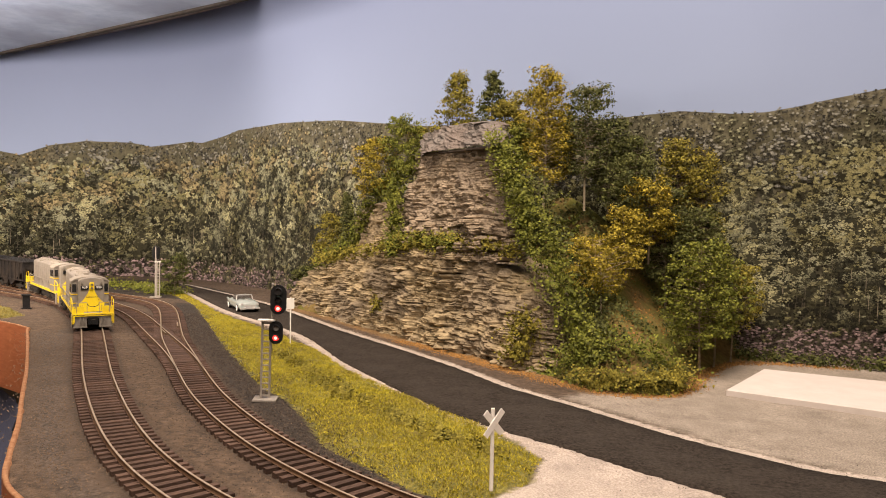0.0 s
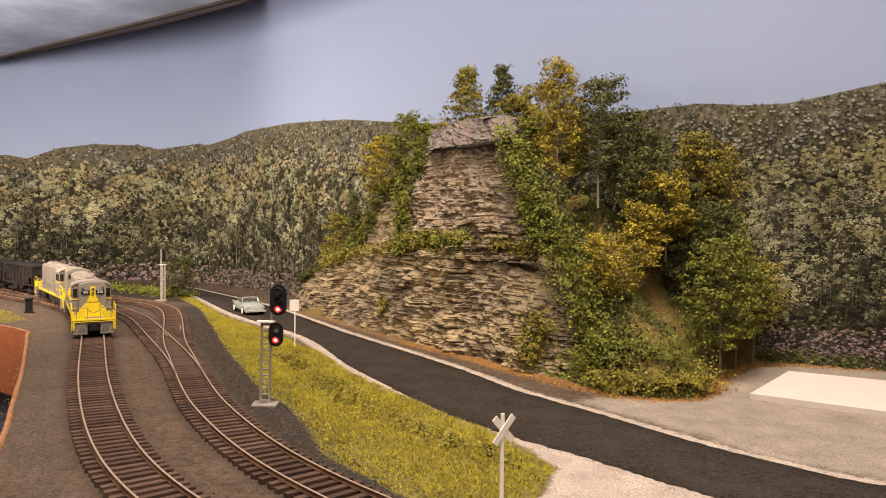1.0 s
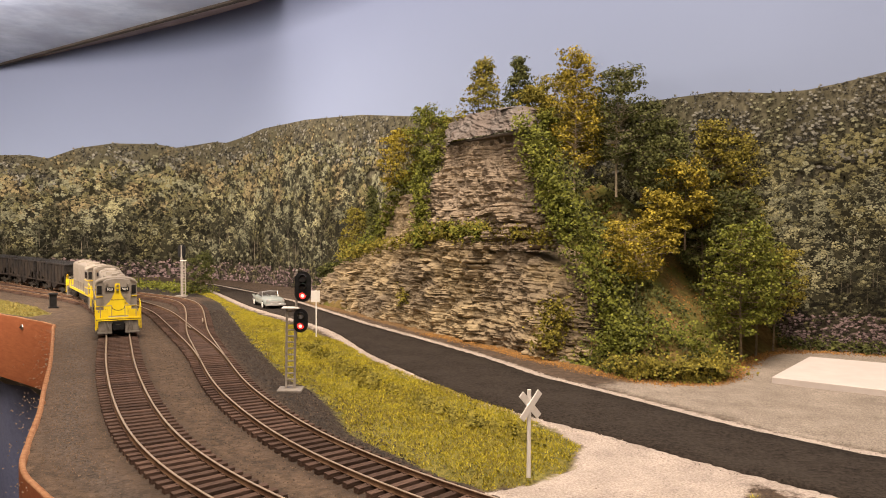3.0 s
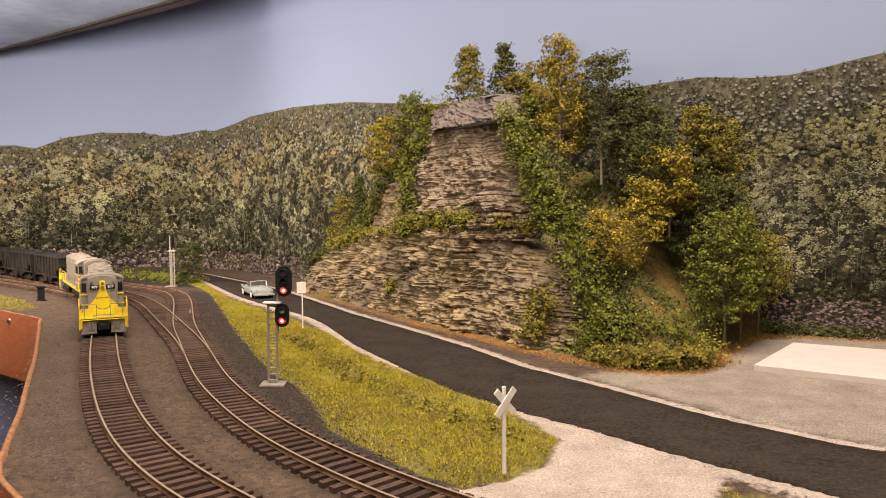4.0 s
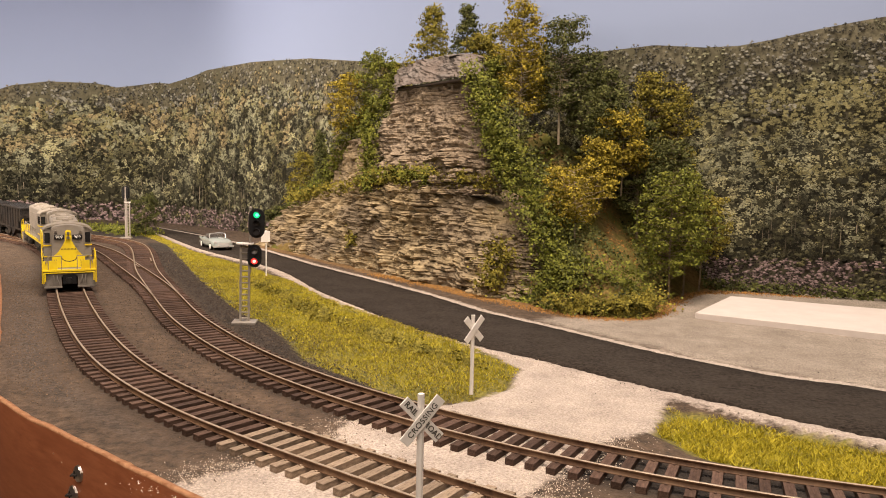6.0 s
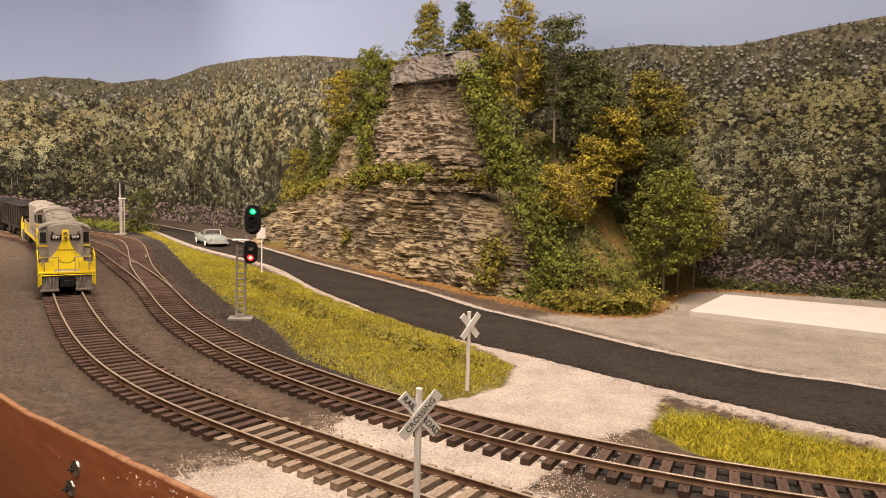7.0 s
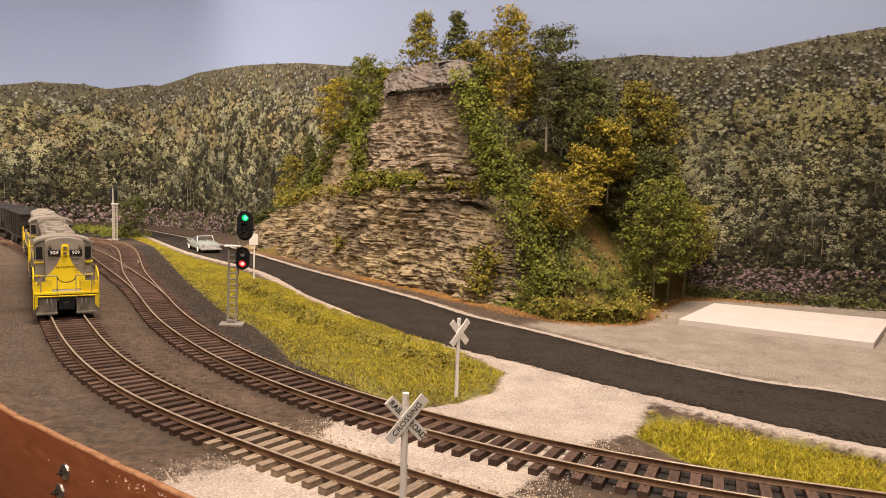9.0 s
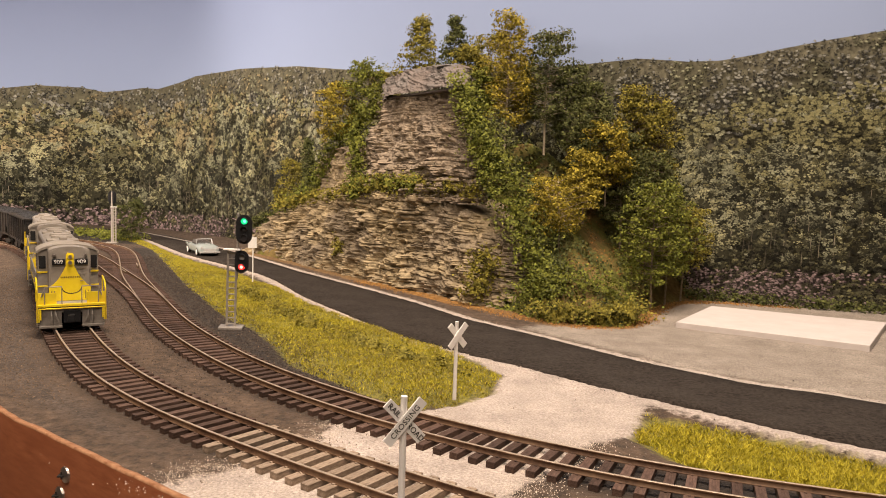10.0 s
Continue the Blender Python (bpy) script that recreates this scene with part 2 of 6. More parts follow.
def smooth_line(pts, step=2.0):
    """A Catmull-Rom line through plan points, resampled at even steps."""
    p = np.array(pts, float)
    p = np.vstack([2 * p[0] - p[1], p, 2 * p[-1] - p[-2]])
    out = []
    for i in range(1, len(p) - 2):
        u = np.linspace(0, 1, 24, endpoint=False)[:, None]
        a, b, c, d = p[i - 1], p[i], p[i + 1], p[i + 2]
        out.append(0.5 * (2 * b + (c - a) * u + (2 * a - 5 * b + 4 * c - d) * u ** 2 + (3 * b - a - 3 * c + d) * u ** 3))
    out = np.vstack(out + [p[-2][None]])
    s = np.r_[0, np.cumsum(np.hypot(*np.diff(out, axis=0).T))]
    q = np.arange(0, s[-1], step)
    return np.c_[np.interp(q, s, out[:, 0]), np.interp(q, s, out[:, 1])]


def eased(line, reach=34.0, step=2.0):
    """The same line with its small wiggles taken out, as flexible track lies."""
    n = int(reach / step) * 2
    k = np.exp(-0.5 * (np.arange(-n, n + 1) / (n / 2)) ** 2)
    k /= k.sum()
    ext = np.vstack([2 * line[0] - line[n:0:-1], line, 2 * line[-1] - line[-2:-n - 2:-1]])
    return np.c_[np.convolve(ext[:, 0], k, "valid"), np.convolve(ext[:, 1], k, "valid")]


def along(line, s):
    """Point and unit direction on a resampled line at s millimetres from its start."""
    d = np.r_[0, np.cumsum(np.hypot(*np.diff(line, axis=0).T))]
    p = np.array([np.interp(s, d, line[:, 0]), np.interp(s, d, line[:, 1])])
    a = np.array([np.interp(s - 2, d, line[:, 0]), np.interp(s - 2, d, line[:, 1])])
    b = np.array([np.interp(s + 2, d, line[:, 0]), np.interp(s + 2, d, line[:, 1])])
    t = (b - a) / np.linalg.norm(b - a)
    return p, t


def line_length(line):
    return float(np.hypot(*np.diff(line, axis=0).T).sum())


def dist_to(line, x, y):
    """Distance from many points to a dense line."""
    x, y = np.ravel(x).astype(np.float32), np.ravel(y).astype(np.float32)
    step = max(1, int(round(5.0 / max(0.5, math.dist(line[0], line[1])))))
    line = np.asarray(line, np.float32)[::step]
    out = np.full(x.shape, 1e12, np.float32)
    for px, py in line:
        out = np.minimum(out, (x - px) ** 2 + (y - py) ** 2)
    return np.sqrt(out).astype(float)


def inside(poly, x, y):
    x, y = np.ravel(x), np.ravel(y)
    c = np.zeros(x.shape, bool)
    n = len(poly)
    for i in range(n):
        (x1, y1), (x2, y2) = poly[i], poly[(i + 1) % n]
        k = (y1 > y) != (y2 > y)
        with np.errstate(divide="ignore", invalid="ignore"):
            c ^= k & (x < (x2 - x1) * (y - y1) / (y2 - y1 + 1e-12) + x1)
    return c


def signed(poly, x, y):
    """Millimetres inside (+) or outside (-) a plan outline."""
    ring = [tuple(p) for p in poly] + [tuple(poly[0])]
    dense = np.vstack([np.linspace(a, b, max(2, int(math.dist(a, b) / 5)), endpoint=False) for a, b in zip(ring[:-1], ring[1:])])
    d = dist_to(dense, x, y)
    return np.where(inside(poly, x, y), d, -d)


GRIDS = {}


def vnoise(x, y, scale, seed=0):
    """Smooth value noise in the plan, -1 to 1."""
    if seed not in GRIDS:
        GRIDS[seed] = np.random.RandomState(seed).rand(64, 64) * 2 - 1
    g = GRIDS[seed]
    u, v = np.asarray(x, float) / scale + 31.7, np.asarray(y, float) / scale + 17.3
    i, j = np.floor(u).astype(int), np.floor(v).astype(int)
    a, b = u - i, v - j
    a, b = a * a * (3 - 2 * a), b * b * (3 - 2 * b)
    q = lambda m, n: g[m % 64, n % 64]
    return (q(i, j) * (1 - a) + q(i + 1, j) * a) * (1 - b) + (q(i, j + 1) * (1 - a) + q(i + 1, j + 1) * a) * b


# ---- the plan ----
TRACK_1 = eased(smooth_line([(330, -35), (180, 68), (80, 144), (40, 173), (5, 199), (-30, 227), (-66, 257), (-92, 281), (-110, 301), (-134, 331), (-164, 378),
                       (-197, 437), (-237, 514), (-292, 628), (-345, 735), (-402, 828), (-475, 930), (-530, 992), (-610, 1066), (-750, 1190), (-960, 1330)]))
TRACK_2 = eased(smooth_line([(420, 110), (260, 156), (180, 178), (130, 194), (93, 208), (62, 223), (20, 250), (0, 265), (-22, 285), (-46, 309), (-61, 327), (-78, 345),
                       (-98, 376), (-123, 416), (-146, 457), (-176, 523), (-208, 587), (-258, 677), (-320, 788), (-356, 838), (-402, 893), (-480, 970),
                       (-570, 1050), (-750, 1205), (-960, 1360)]))
TRACK_3 = eased(smooth_line([(-172, 514), (-190, 553), (-211, 600), (-230, 640), (-263, 726), (-295, 810), (-329, 884), (-365, 929), (-404, 961), (-460, 1003),
                       (-570, 1090), (-750, 1240), (-940, 1380)]))
TRACK_4 = smooth_line([(-430, 866), (-470, 910), (-513, 947), (-560, 982), (-660, 1062), (-850, 1190)])
ROAD_NEAR = smooth_line([(-480, 1175), (-420, 1130), (-363, 1064), (-247, 862), (-158, 738), (-120, 674), (-76, 570), (-46, 513), (-8, 441), (24, 400), (62, 360), (87, 331),
                         (118, 299), (149, 268), (173, 247), (230, 205), (330, 140), (450, 70)])
ROAD_FAR = smooth_line([(-470, 1215), (-405, 1165), (-346, 1095), (-230, 944), (-156, 822), (-100, 724), (-40, 632), (7, 556), (40, 494), (76, 445), (102, 408), (125, 377),
                        (146, 354), (166, 335), (191, 321), (215, 303), (270, 270), (370, 205), (490, 130)])
FASCIA = [(-1100, 1240), (-900, 1088), (-600, 864), (-490, 782), (-400, 714), (-384, 699), (-378, 686), (-349, 634), (-289, 524), (-247, 443), (-217, 386), (-195, 340), (-176, 304),
          (-152, 277), (-122, 251), (-81, 215), (-40, 183), (20, 143), (100, 98), (250, 22), (420, -60)]
BACK = [(-1300, 1330), (-1000, 1330), (-700, 1330), (-500, 1310), (-380, 1250), (-280, 1150), (-180, 1040), (-60, 910), (60, 790), (170, 690),
        (235, 640), (300, 610), (377, 580), (450, 565), (600, 540), (800, 520)]
BACK_LINE = smooth_line(BACK, 4.0)
GRASS = [(-420, 1085), (-363, 1050), (-247, 838), (-151, 700), (-99, 609), (-69, 541), (-37, 490), (-6, 450), (14, 420), (33, 378), (46, 345), (37, 320), (19, 302), (4, 295),
         (-10, 306), (-31, 332), (-58, 366), (-76, 415), (-92, 451), (-118, 490), (-184, 634), (-240, 770), (-303, 915), (-360, 1010)]
GRASS_2 = [(84, 262), (99, 291), (112, 284), (130, 270), (152, 253), (167, 238), (300, 140), (420, 60), (420, 125), (300, 160), (180, 195), (120, 218), (90, 240)]
GRASS_3 = [(-490, 792), (-450, 768), (-440, 790), (-490, 850), (-600, 945), (-800, 1085), (-860, 1075), (-620, 890)]
CROSSING = [(-26, 276), (-33, 249), (-54, 226), (-75, 210), (-30, 172), (30, 135), (70, 170), (29, 207), (45, 226), (66, 252), (84, 262), (99, 293), (110, 312), (60, 365), (22, 402),
            (10, 398), (33, 378), (46, 345), (37, 320), (19, 302), (4, 292)]
HILL_BASE = [(-190, 930), (-174, 893), (-111, 802), (-44, 695), (7, 626), (49, 562), (79, 535), (101, 492), (144, 486), (165, 515), (182, 551), (233, 610), (300, 640), (330, 720), (200, 850),
             (0, 1000), (-160, 1080)]


def ground_z(x, y):
    shape = np.shape(x)
    x, y = np.ravel(np.asarray(x, float)), np.ravel(np.asarray(y, float))
    z = -1.0 + 0.35 * vnoise(x, y, 14, 1) + 0.25 * vnoise(x, y, 5, 2)
    g = signed(GRASS, x, y)
    hump = np.clip(g / 12, 0, 1)
    z = z + hump * (1.2 + 2.2 * vnoise(x, y, 26, 3)) - 2.6 * np.exp(-((g - 1) / 5.0) ** 2) * (dist_to(TRACK_2, x, y) < 70)
    g2 = signed(GRASS_2, x, y)
    z = z - np.clip((g2 + 6) / 12, 0, 1) * 3.0
    near = np.minimum(dist_to(TRACK_1, x, y), np.minimum(dist_to(TRACK_2, x, y), dist_to(TRACK_3, x, y)))
    z = np.where(near < 19, np.minimum(z, -1.25), z)
    rd = np.minimum(dist_to(ROAD_NEAR, x, y), dist_to(ROAD_FAR, x, y))
    ring = [tuple(p) for p in ROAD_NEAR[::8]] + [tuple(p) for p in ROAD_FAR[::-8]]
    on = inside(ring, x, y)
    z = np.where(on, -1.4, z)
    z = np.where((rd < 9) & ~on, np.maximum(np.minimum(z, 0.1), -0.4), z)
    return z.reshape(shape)

# ---- ground: one sheet from the fascia to the backdrop ----


def resample(pts, n):
    p = np.array(pts, float)
    s = np.r_[0, np.cumsum(np.hypot(*np.diff(p, axis=0).T))]
    q = np.linspace(0, s[-1], n)
    return np.c_[np.interp(q, s, p[:, 0]), np.interp(q, s, p[:, 1])]


def grid_faces(nu, nv):
    i = np.arange(nu * nv).reshape(nu, nv)
    return np.stack([i[:-1, :-1], i[1:, :-1], i[1:, 1:], i[:-1, 1:]], -1).reshape(-1, 4)


def ground_material():
    m = bpy.data.materials.new("layout_ground")
    m.use_nodes = True
    N, L = m.node_tree.nodes, m.node_tree.links
    bs = N["Principled BSDF"]
    co = N.new("ShaderNodeTexCoord")

    def noise_node(scale, detail=5):
        n = N.new("ShaderNodeTexNoise")
        n.inputs["Scale"].default_value, n.inputs["Detail"].default_value = scale, detail
        n.inputs["Roughness"].default_value = 0.7
        L.new(co.outputs["Object"], n.inputs["Vector"])
        return n

    def ramp(fac, a, b, lo=0.35, hi=0.65):
        r = N.new("ShaderNodeValToRGB")
        r.color_ramp.elements[0].position, r.color_ramp.elements[1].position = lo, hi
        r.color_ramp.elements[0].color, r.color_ramp.elements[1].color = (*a, 1), (*b, 1)
        L.new(fac, r.inputs[0])
        return r.outputs[0]

    fine, mid, coarse, grit = noise_node(1100, 3), noise_node(230), noise_node(38), noise_node(600, 2)
    dirt = ramp(mid.outputs[0], (0.040, 0.027, 0.018), (0.132, 0.091, 0.062))
    # Dark track bed, made near black to stand for shade between the ties.
    bed = ramp(grit.outputs[0], (0.007, 0.005, 0.004), (0.030, 0.021, 0.016))
    dark = ramp(grit.outputs[0], (0.008, 0.006, 0.0045), (0.050, 0.036, 0.027))
    pale = ramp(fine.outputs[0], (0.31, 0.265, 0.235), (0.57, 0.505, 0.455))
    lot = ramp(fine.outputs[0], (0.18, 0.157, 0.132), (0.41, 0.36, 0.31))
    moss = ramp(grit.outputs[0], (0.10, 0.10, 0.018), (0.24, 0.21, 0.04))
    litter = ramp(grit.outputs[0], (0.10, 0.058, 0.022), (0.30, 0.18, 0.07))
    ash = ramp(grit.outputs[0], (0.030, 0.023, 0.019), (0.125, 0.097, 0.078))

    def mask(name, soft=5.0):
        a = N.new("ShaderNodeAttribute")
        a.attribute_name = name
        add = N.new("ShaderNodeMath")
        add.operation = "MULTIPLY_ADD"
        L.new(mid.outputs[0], add.inputs[0])
        add.inputs[1].default_value = 16.0
        L.new(a.outputs["Fac"], add.inputs[2])
        r = N.new("ShaderNodeMapRange")
        r.inputs["From Min"].default_value, r.inputs["From Max"].default_value = 8 - soft / 2, 8 + soft / 2
        L.new(add.outputs[0], r.inputs[0])
        return r.outputs[0]

    out = dirt
    for name, col, soft in (("ash", ash, 14), ("bed", bed, 10), ("cinder", dark, 6), ("lot", lot, 12), ("gravel", pale, 4), ("moss", moss, 5), ("litter", litter, 6)):
        mx = N.new("ShaderNodeMixRGB")
        L.new(mask(name, soft), mx.inputs[0])
        L.new(out, mx.inputs[1])
        L.new(col, mx.inputs[2])
        out = mx.outputs[0]
    tint = ramp(coarse.outputs[0], (0.72, 0.70, 0.68), (1.12, 1.10, 1.08), 0.33, 0.67)
    mu = N.new("ShaderNodeMixRGB")
    mu.blend_type, mu.inputs[0].default_value = "MULTIPLY", 1
    L.new(out, mu.inputs[1])
    L.new(tint, mu.inputs[2])
    L.new(mu.outputs[0], bs.inputs["Base Color"])
    bs.inputs["Roughness"].default_value = 0.92
    b = N.new("ShaderNodeBump")
    b.inputs["Strength"].default_value, b.inputs["Distance"].default_value = 1.0, 0.0012
    L.new(grit.outputs[0], b.inputs["Height"])
    L.new(b.outputs[0], bs.inputs["Normal"])
    return m


def build_ground():
    nu, nv = 430, 280
    front, back = resample(FASCIA, nu), resample(BACK, nu)
    w = np.linspace(0, 1, nv) ** 1.25
    x = front[:, None, 0] * (1 - w) + back[:, None, 0] * w
    y = front[:, None, 1] * (1 - w) + back[:, None, 1] * w
    z = ground_z(x, y)
    ob = arrays("ground", np.c_[x.ravel(), y.ravel(), z.ravel()], grid_faces(nu, nv), ground_material(), label="brown layout ground with gravel and cinders", smooth=True)
    xr, yr = x.ravel(), y.ravel()
    shoulder = 9 - np.minimum(dist_to(ROAD_NEAR, xr, yr), dist_to(ROAD_FAR, xr, yr))
    lotp = [(75, 470), (110, 420), (150, 362), (215, 312), (290, 262), (500, 140), (800, 300), (800, 520), (450, 565), (300, 606), (235, 606), (182, 549), (150, 482), (101, 488)]
    cinder_p = [(-20, 290), (-52, 330), (-84, 385), (-115, 440), (-150, 510), (-200, 620), (-255, 735), (-300, 830), (-330, 930), (-303, 925), (-240, 780), (-184, 640), (-118, 496),
                (-86, 455), (-60, 380), (-28, 340), (0, 297)]
    ash_p = [(-378, 686), (-300, 545), (-225, 400), (-190, 335), (-150, 290), (-70, 225), (-100, 260), (-160, 330), (-215, 440), (-300, 600), (-350, 720)]
    masks = {"gravel": np.maximum(signed(CROSSING, xr, yr), shoulder), "lot": signed(lotp, xr, yr), "cinder": np.maximum(signed(cinder_p, xr, yr), signed([(-680, 1150), (-420, 1012), (-330, 965), (-262, 935), (-240, 975), (-340, 1120), (-480, 1235), (-720, 1290)], xr, yr)), "ash": signed(ash_p, xr, yr) - 4,
             # reach of the bed colour that holds the shade of the tie gaps
             "bed": 15 - np.minimum(np.minimum(dist_to(TRACK_1, xr, yr), dist_to(TRACK_2, xr, yr)), np.minimum(dist_to(TRACK_3, xr, yr), dist_to(TRACK_4, xr, yr))),
             "moss": np.maximum(np.maximum(signed(GRASS, xr, yr), signed(GRASS_2, xr, yr)), signed(GRASS_3, xr, yr)),
             "litter": np.maximum(12 - np.abs(signed(HILL_BASE, xr, yr) + 2), signed(HILL_BASE, xr, yr)) - 3}
    for name, v in masks.items():
        a = ob.data.attributes.new(name, "FLOAT", "POINT")
        a.data.foreach_set("value", np.clip(v, -40, 40).astype(np.float32))
    return tagged(ob, kind="structure")


def strip_mesh(name, a, b, z0, z1, material, label):
    """A slab between two plan lines."""
    n = 260
    a, b = resample(a, n), resample(b, n)
    k = 9
    w = np.linspace(0, 1, k)
    x = a[:, None, 0] * (1 - w) + b[:, None, 0] * w
    y = a[:, None, 1] * (1 - w) + b[:, None, 1] * w
    zz = np.broadcast_to(z1 + 0.5 * (1 - (2 * w - 1) ** 2), x.shape).copy()
    zz[:, 0] = zz[:, -1] = z0
    jitter = np.random.RandomState(4).randn(n, 2) * 0.6
    x[:, 0] += jitter[:, 0]
    x[:, -1] += jitter[:, 1]
    x[:, 1] += (x[:, 0] - x[:, 1]) * 0.93
    y[:, 1] += (y[:, 0] - y[:, 1]) * 0.93
    x[:, -2] += (x[:, -1] - x[:, -2]) * 0.93
    y[:, -2] += (y[:, -1] - y[:, -2]) * 0.93
    return arrays(name, np.c_[x.ravel(), y.ravel(), zz.ravel()], grid_faces(n, k), material, label=label, smooth=True)


build_ground()
tagged(strip_mesh("road", ROAD_NEAR, ROAD_FAR, -1.2, 0.2, M["road"], "black asphalt road with gritty edges"), kind="structure")


def build_fascia():
    line = smooth_line(FASCIA, 4.0)
    n = len(line)
    t = np.gradient(line, axis=0)
    t /= np.linalg.norm(t, axis=1)[:, None]
    nrm = np.c_[t[:, 1], -t[:, 0]]
    out = line + nrm * 2.2
    rag = np.clip(np.random.RandomState(8).rand(n) * 1.6 - 0.6, 0, 1) * (vnoise(line[:, 0], line[:, 1], 9, 19) > 0.15) * 0.8
    rag2 = vnoise(line[:, 0], line[:, 1], 18, 9) * 0.8
    top = 0.9 + rag2 * 0.6
    prof = [np.c_[out, np.full(n, -64.0)], np.c_[out, top - 0.7], np.c_[out - nrm * 0.3, top + rag * 0.45], np.c_[line - nrm * (rag[:, None] * 1.3), top - 0.2 - rag * 0.4],
            np.c_[line - nrm * 0.6, np.full(n, -4.0)], np.c_[line - nrm * 0.6, np.full(n, -64.0)]]
    v = np.stack(prof, 1)
    f = grid_faces(n, len(prof))
    idx = np.tile([0, 1, 1, 1, 0], n - 1)
    ob = arrays("fascia", v.reshape(-1, 3), f, [M["fascia"], M["fasciaedge"]], label="curved reddish brown hardboard fascia with a torn top edge", index=idx)
    return tagged(ob, category="fascia", kind="structure"), line, nrm


fascia, fascia_line, fascia_out = build_fascia()


def fascia_screw(x, y, z):
    i = int(np.argmin(np.hypot(fascia_line[:, 0] - x, fascia_line[:, 1] - y)))
    nx, ny = fascia_out[i]
    c = Vector((*(fascia_line[i] + fascia_out[i] * 2.2), z))
    d = Vector((nx, ny, 0))
    ob = empty("screw", "dull metal round-head screw in the fascia", "screw", "fascia screws", mpose(*c))
    bm = bmesh.new()
    cyl(bm, (0, 0, 0), d * 0.7, 2.9, 2.7, 16)
    cyl(bm, d * 0.7, d * 1.5, 2.7, 1.2, 16)
    part("head", bm, M["chrome"], ob, smooth=False)
    bm = bmesh.new()
    box(bm, *(d * 1.5), 0.5, 0.5, 2.6)
    box(bm, *(d * 1.5), abs(ny) * 2.6 + 0.3, abs(nx) * 2.6 + 0.3, 0.5)
    part("slot", bm, M["gap"], ob)


for sx, sy, sz in ((-114, 244, -10), (-115, 245, -18), (-441, 746, -8)):
    fascia_screw(sx, sy, sz)

# floor of the room and the blue cloth below the layout
bm = bmesh.new()
box(bm, 0, 300, -910, 6000, 6000, 20)
tagged(finish("floor", bm, mat("tan_room_floor", (0.40, 0.32, 0.25), (0.5, 0.41, 0.33), 20, 0.7)), "tan floor of the room", kind="structure")
bm = bmesh.new()
cloth = resample([(p[0] * 1.0 - 45, p[1] + 60) for p in FASCIA[:12]], 160)
for (ax, ay), (bx, by) in zip(cloth[:-1], cloth[1:]):
    w0, w1 = 5 * math.sin(ax * 0.09), 5 * math.sin(bx * 0.09)
    q = [bm.verts.new(c) for c in ((ax - 20, ay + 30 + w0, -900), (bx - 20, by + 30 + w1, -900), (bx, by + w1, -80), (ax, ay + w0, -80))]
    bm.faces.new(q)
bmesh.ops.remove_doubles(bm, verts=bm.verts, dist=0.01)
tagged(finish("skirt_cloth", bm, mat("blue_skirt_cloth", (0.11, 0.13, 0.23), (0.16, 0.18, 0.30), 200, 0.9, big=(0.14, 0.15, 0.21), big_scale=8), smooth=True),
       "blue cloth skirt hanging below the fascia", "curtain", kind="structure")

# room walls and ceiling, out of sight
wall_paint = mat("plain_wall_paint", (0.42, 0.38, 0.33), (0.5, 0.46, 0.41), 6, 0.9, bump=0.05)
for wall_name, wx, wy, wsx, wsy in (("wall_north", 0, 3350, 6200, 100), ("wall_south", 0, -2750, 6200, 100), ("wall_west", -3050, 300, 100, 6000), ("wall_east", 3050, 300, 100, 6000)):
    bm = bmesh.new()
    box(bm, wx, wy, 350, wsx, wsy, 2500)
    tagged(finish(wall_name, bm, wall_paint), "plain painted wall of the room", kind="structure")
bm = bmesh.new()
box(bm, 0, 300, 1620, 6200, 6200, 40)
tagged(finish("ceiling_room", bm, wall_paint), "plain ceiling of the room", kind="structure")

# ---- backdrop: curved painted sky with a printed forest on it ----
SKY_H = 760.0


def sky_material():
    m = bpy.data.materials.new("painted_sky")
    m.use_nodes = True
    N, L = m.node_tree.nodes, m.node_tree.links
    bs = N["Principled BSDF"]
    co = N.new("ShaderNodeTexCoord")
    sp = N.new("ShaderNodeSeparateXYZ")
    L.new(co.outputs["Object"], sp.inputs[0])
    n = N.new("ShaderNodeTexNoise")
    n.inputs["Scale"].default_value, n.inputs["Detail"].default_value = 3.0, 3
    L.new(co.outputs["Object"], n.inputs["Vector"])
    ad = N.new("ShaderNodeMath")
    ad.operation = "MULTIPLY_ADD"
    ad.inputs[1].default_value = 0.08
    L.new(n.outputs[0], ad.inputs[0])
    L.new(sp.outputs["Z"], ad.inputs[2])
    mr = N.new("ShaderNodeMapRange")
    mr.inputs["From Min"].default_value, mr.inputs["From Max"].default_value = 0.22, 0.55
    L.new(ad.outputs[0], mr.inputs[0])
    r = N.new("ShaderNodeValToRGB")
    r.color_ramp.elements[0].color, r.color_ramp.elements[1].color = (0.265, 0.335, 0.51, 1), (0.155, 0.197, 0.36, 1)
    L.new(mr.outputs[0], r.inputs[0])
    L.new(r.outputs[0], bs.inputs["Base Color"])
    bs.inputs["Roughness"].default_value = 0.85
    return m


def build_backdrop():
    line = np.array(BACK_LINE)
    n = len(line)
    zs = np.linspace(-30, SKY_H, 30)
    v = np.stack([np.c_[line, np.full(n, z)] for z in zs], 1)
    ob = arrays("backdrop", v.reshape(-1, 3), grid_faces(n, len(zs)), sky_material(), label="curved backdrop painted as hazy blue sky", smooth=True)
    return tagged(ob, kind="structure")


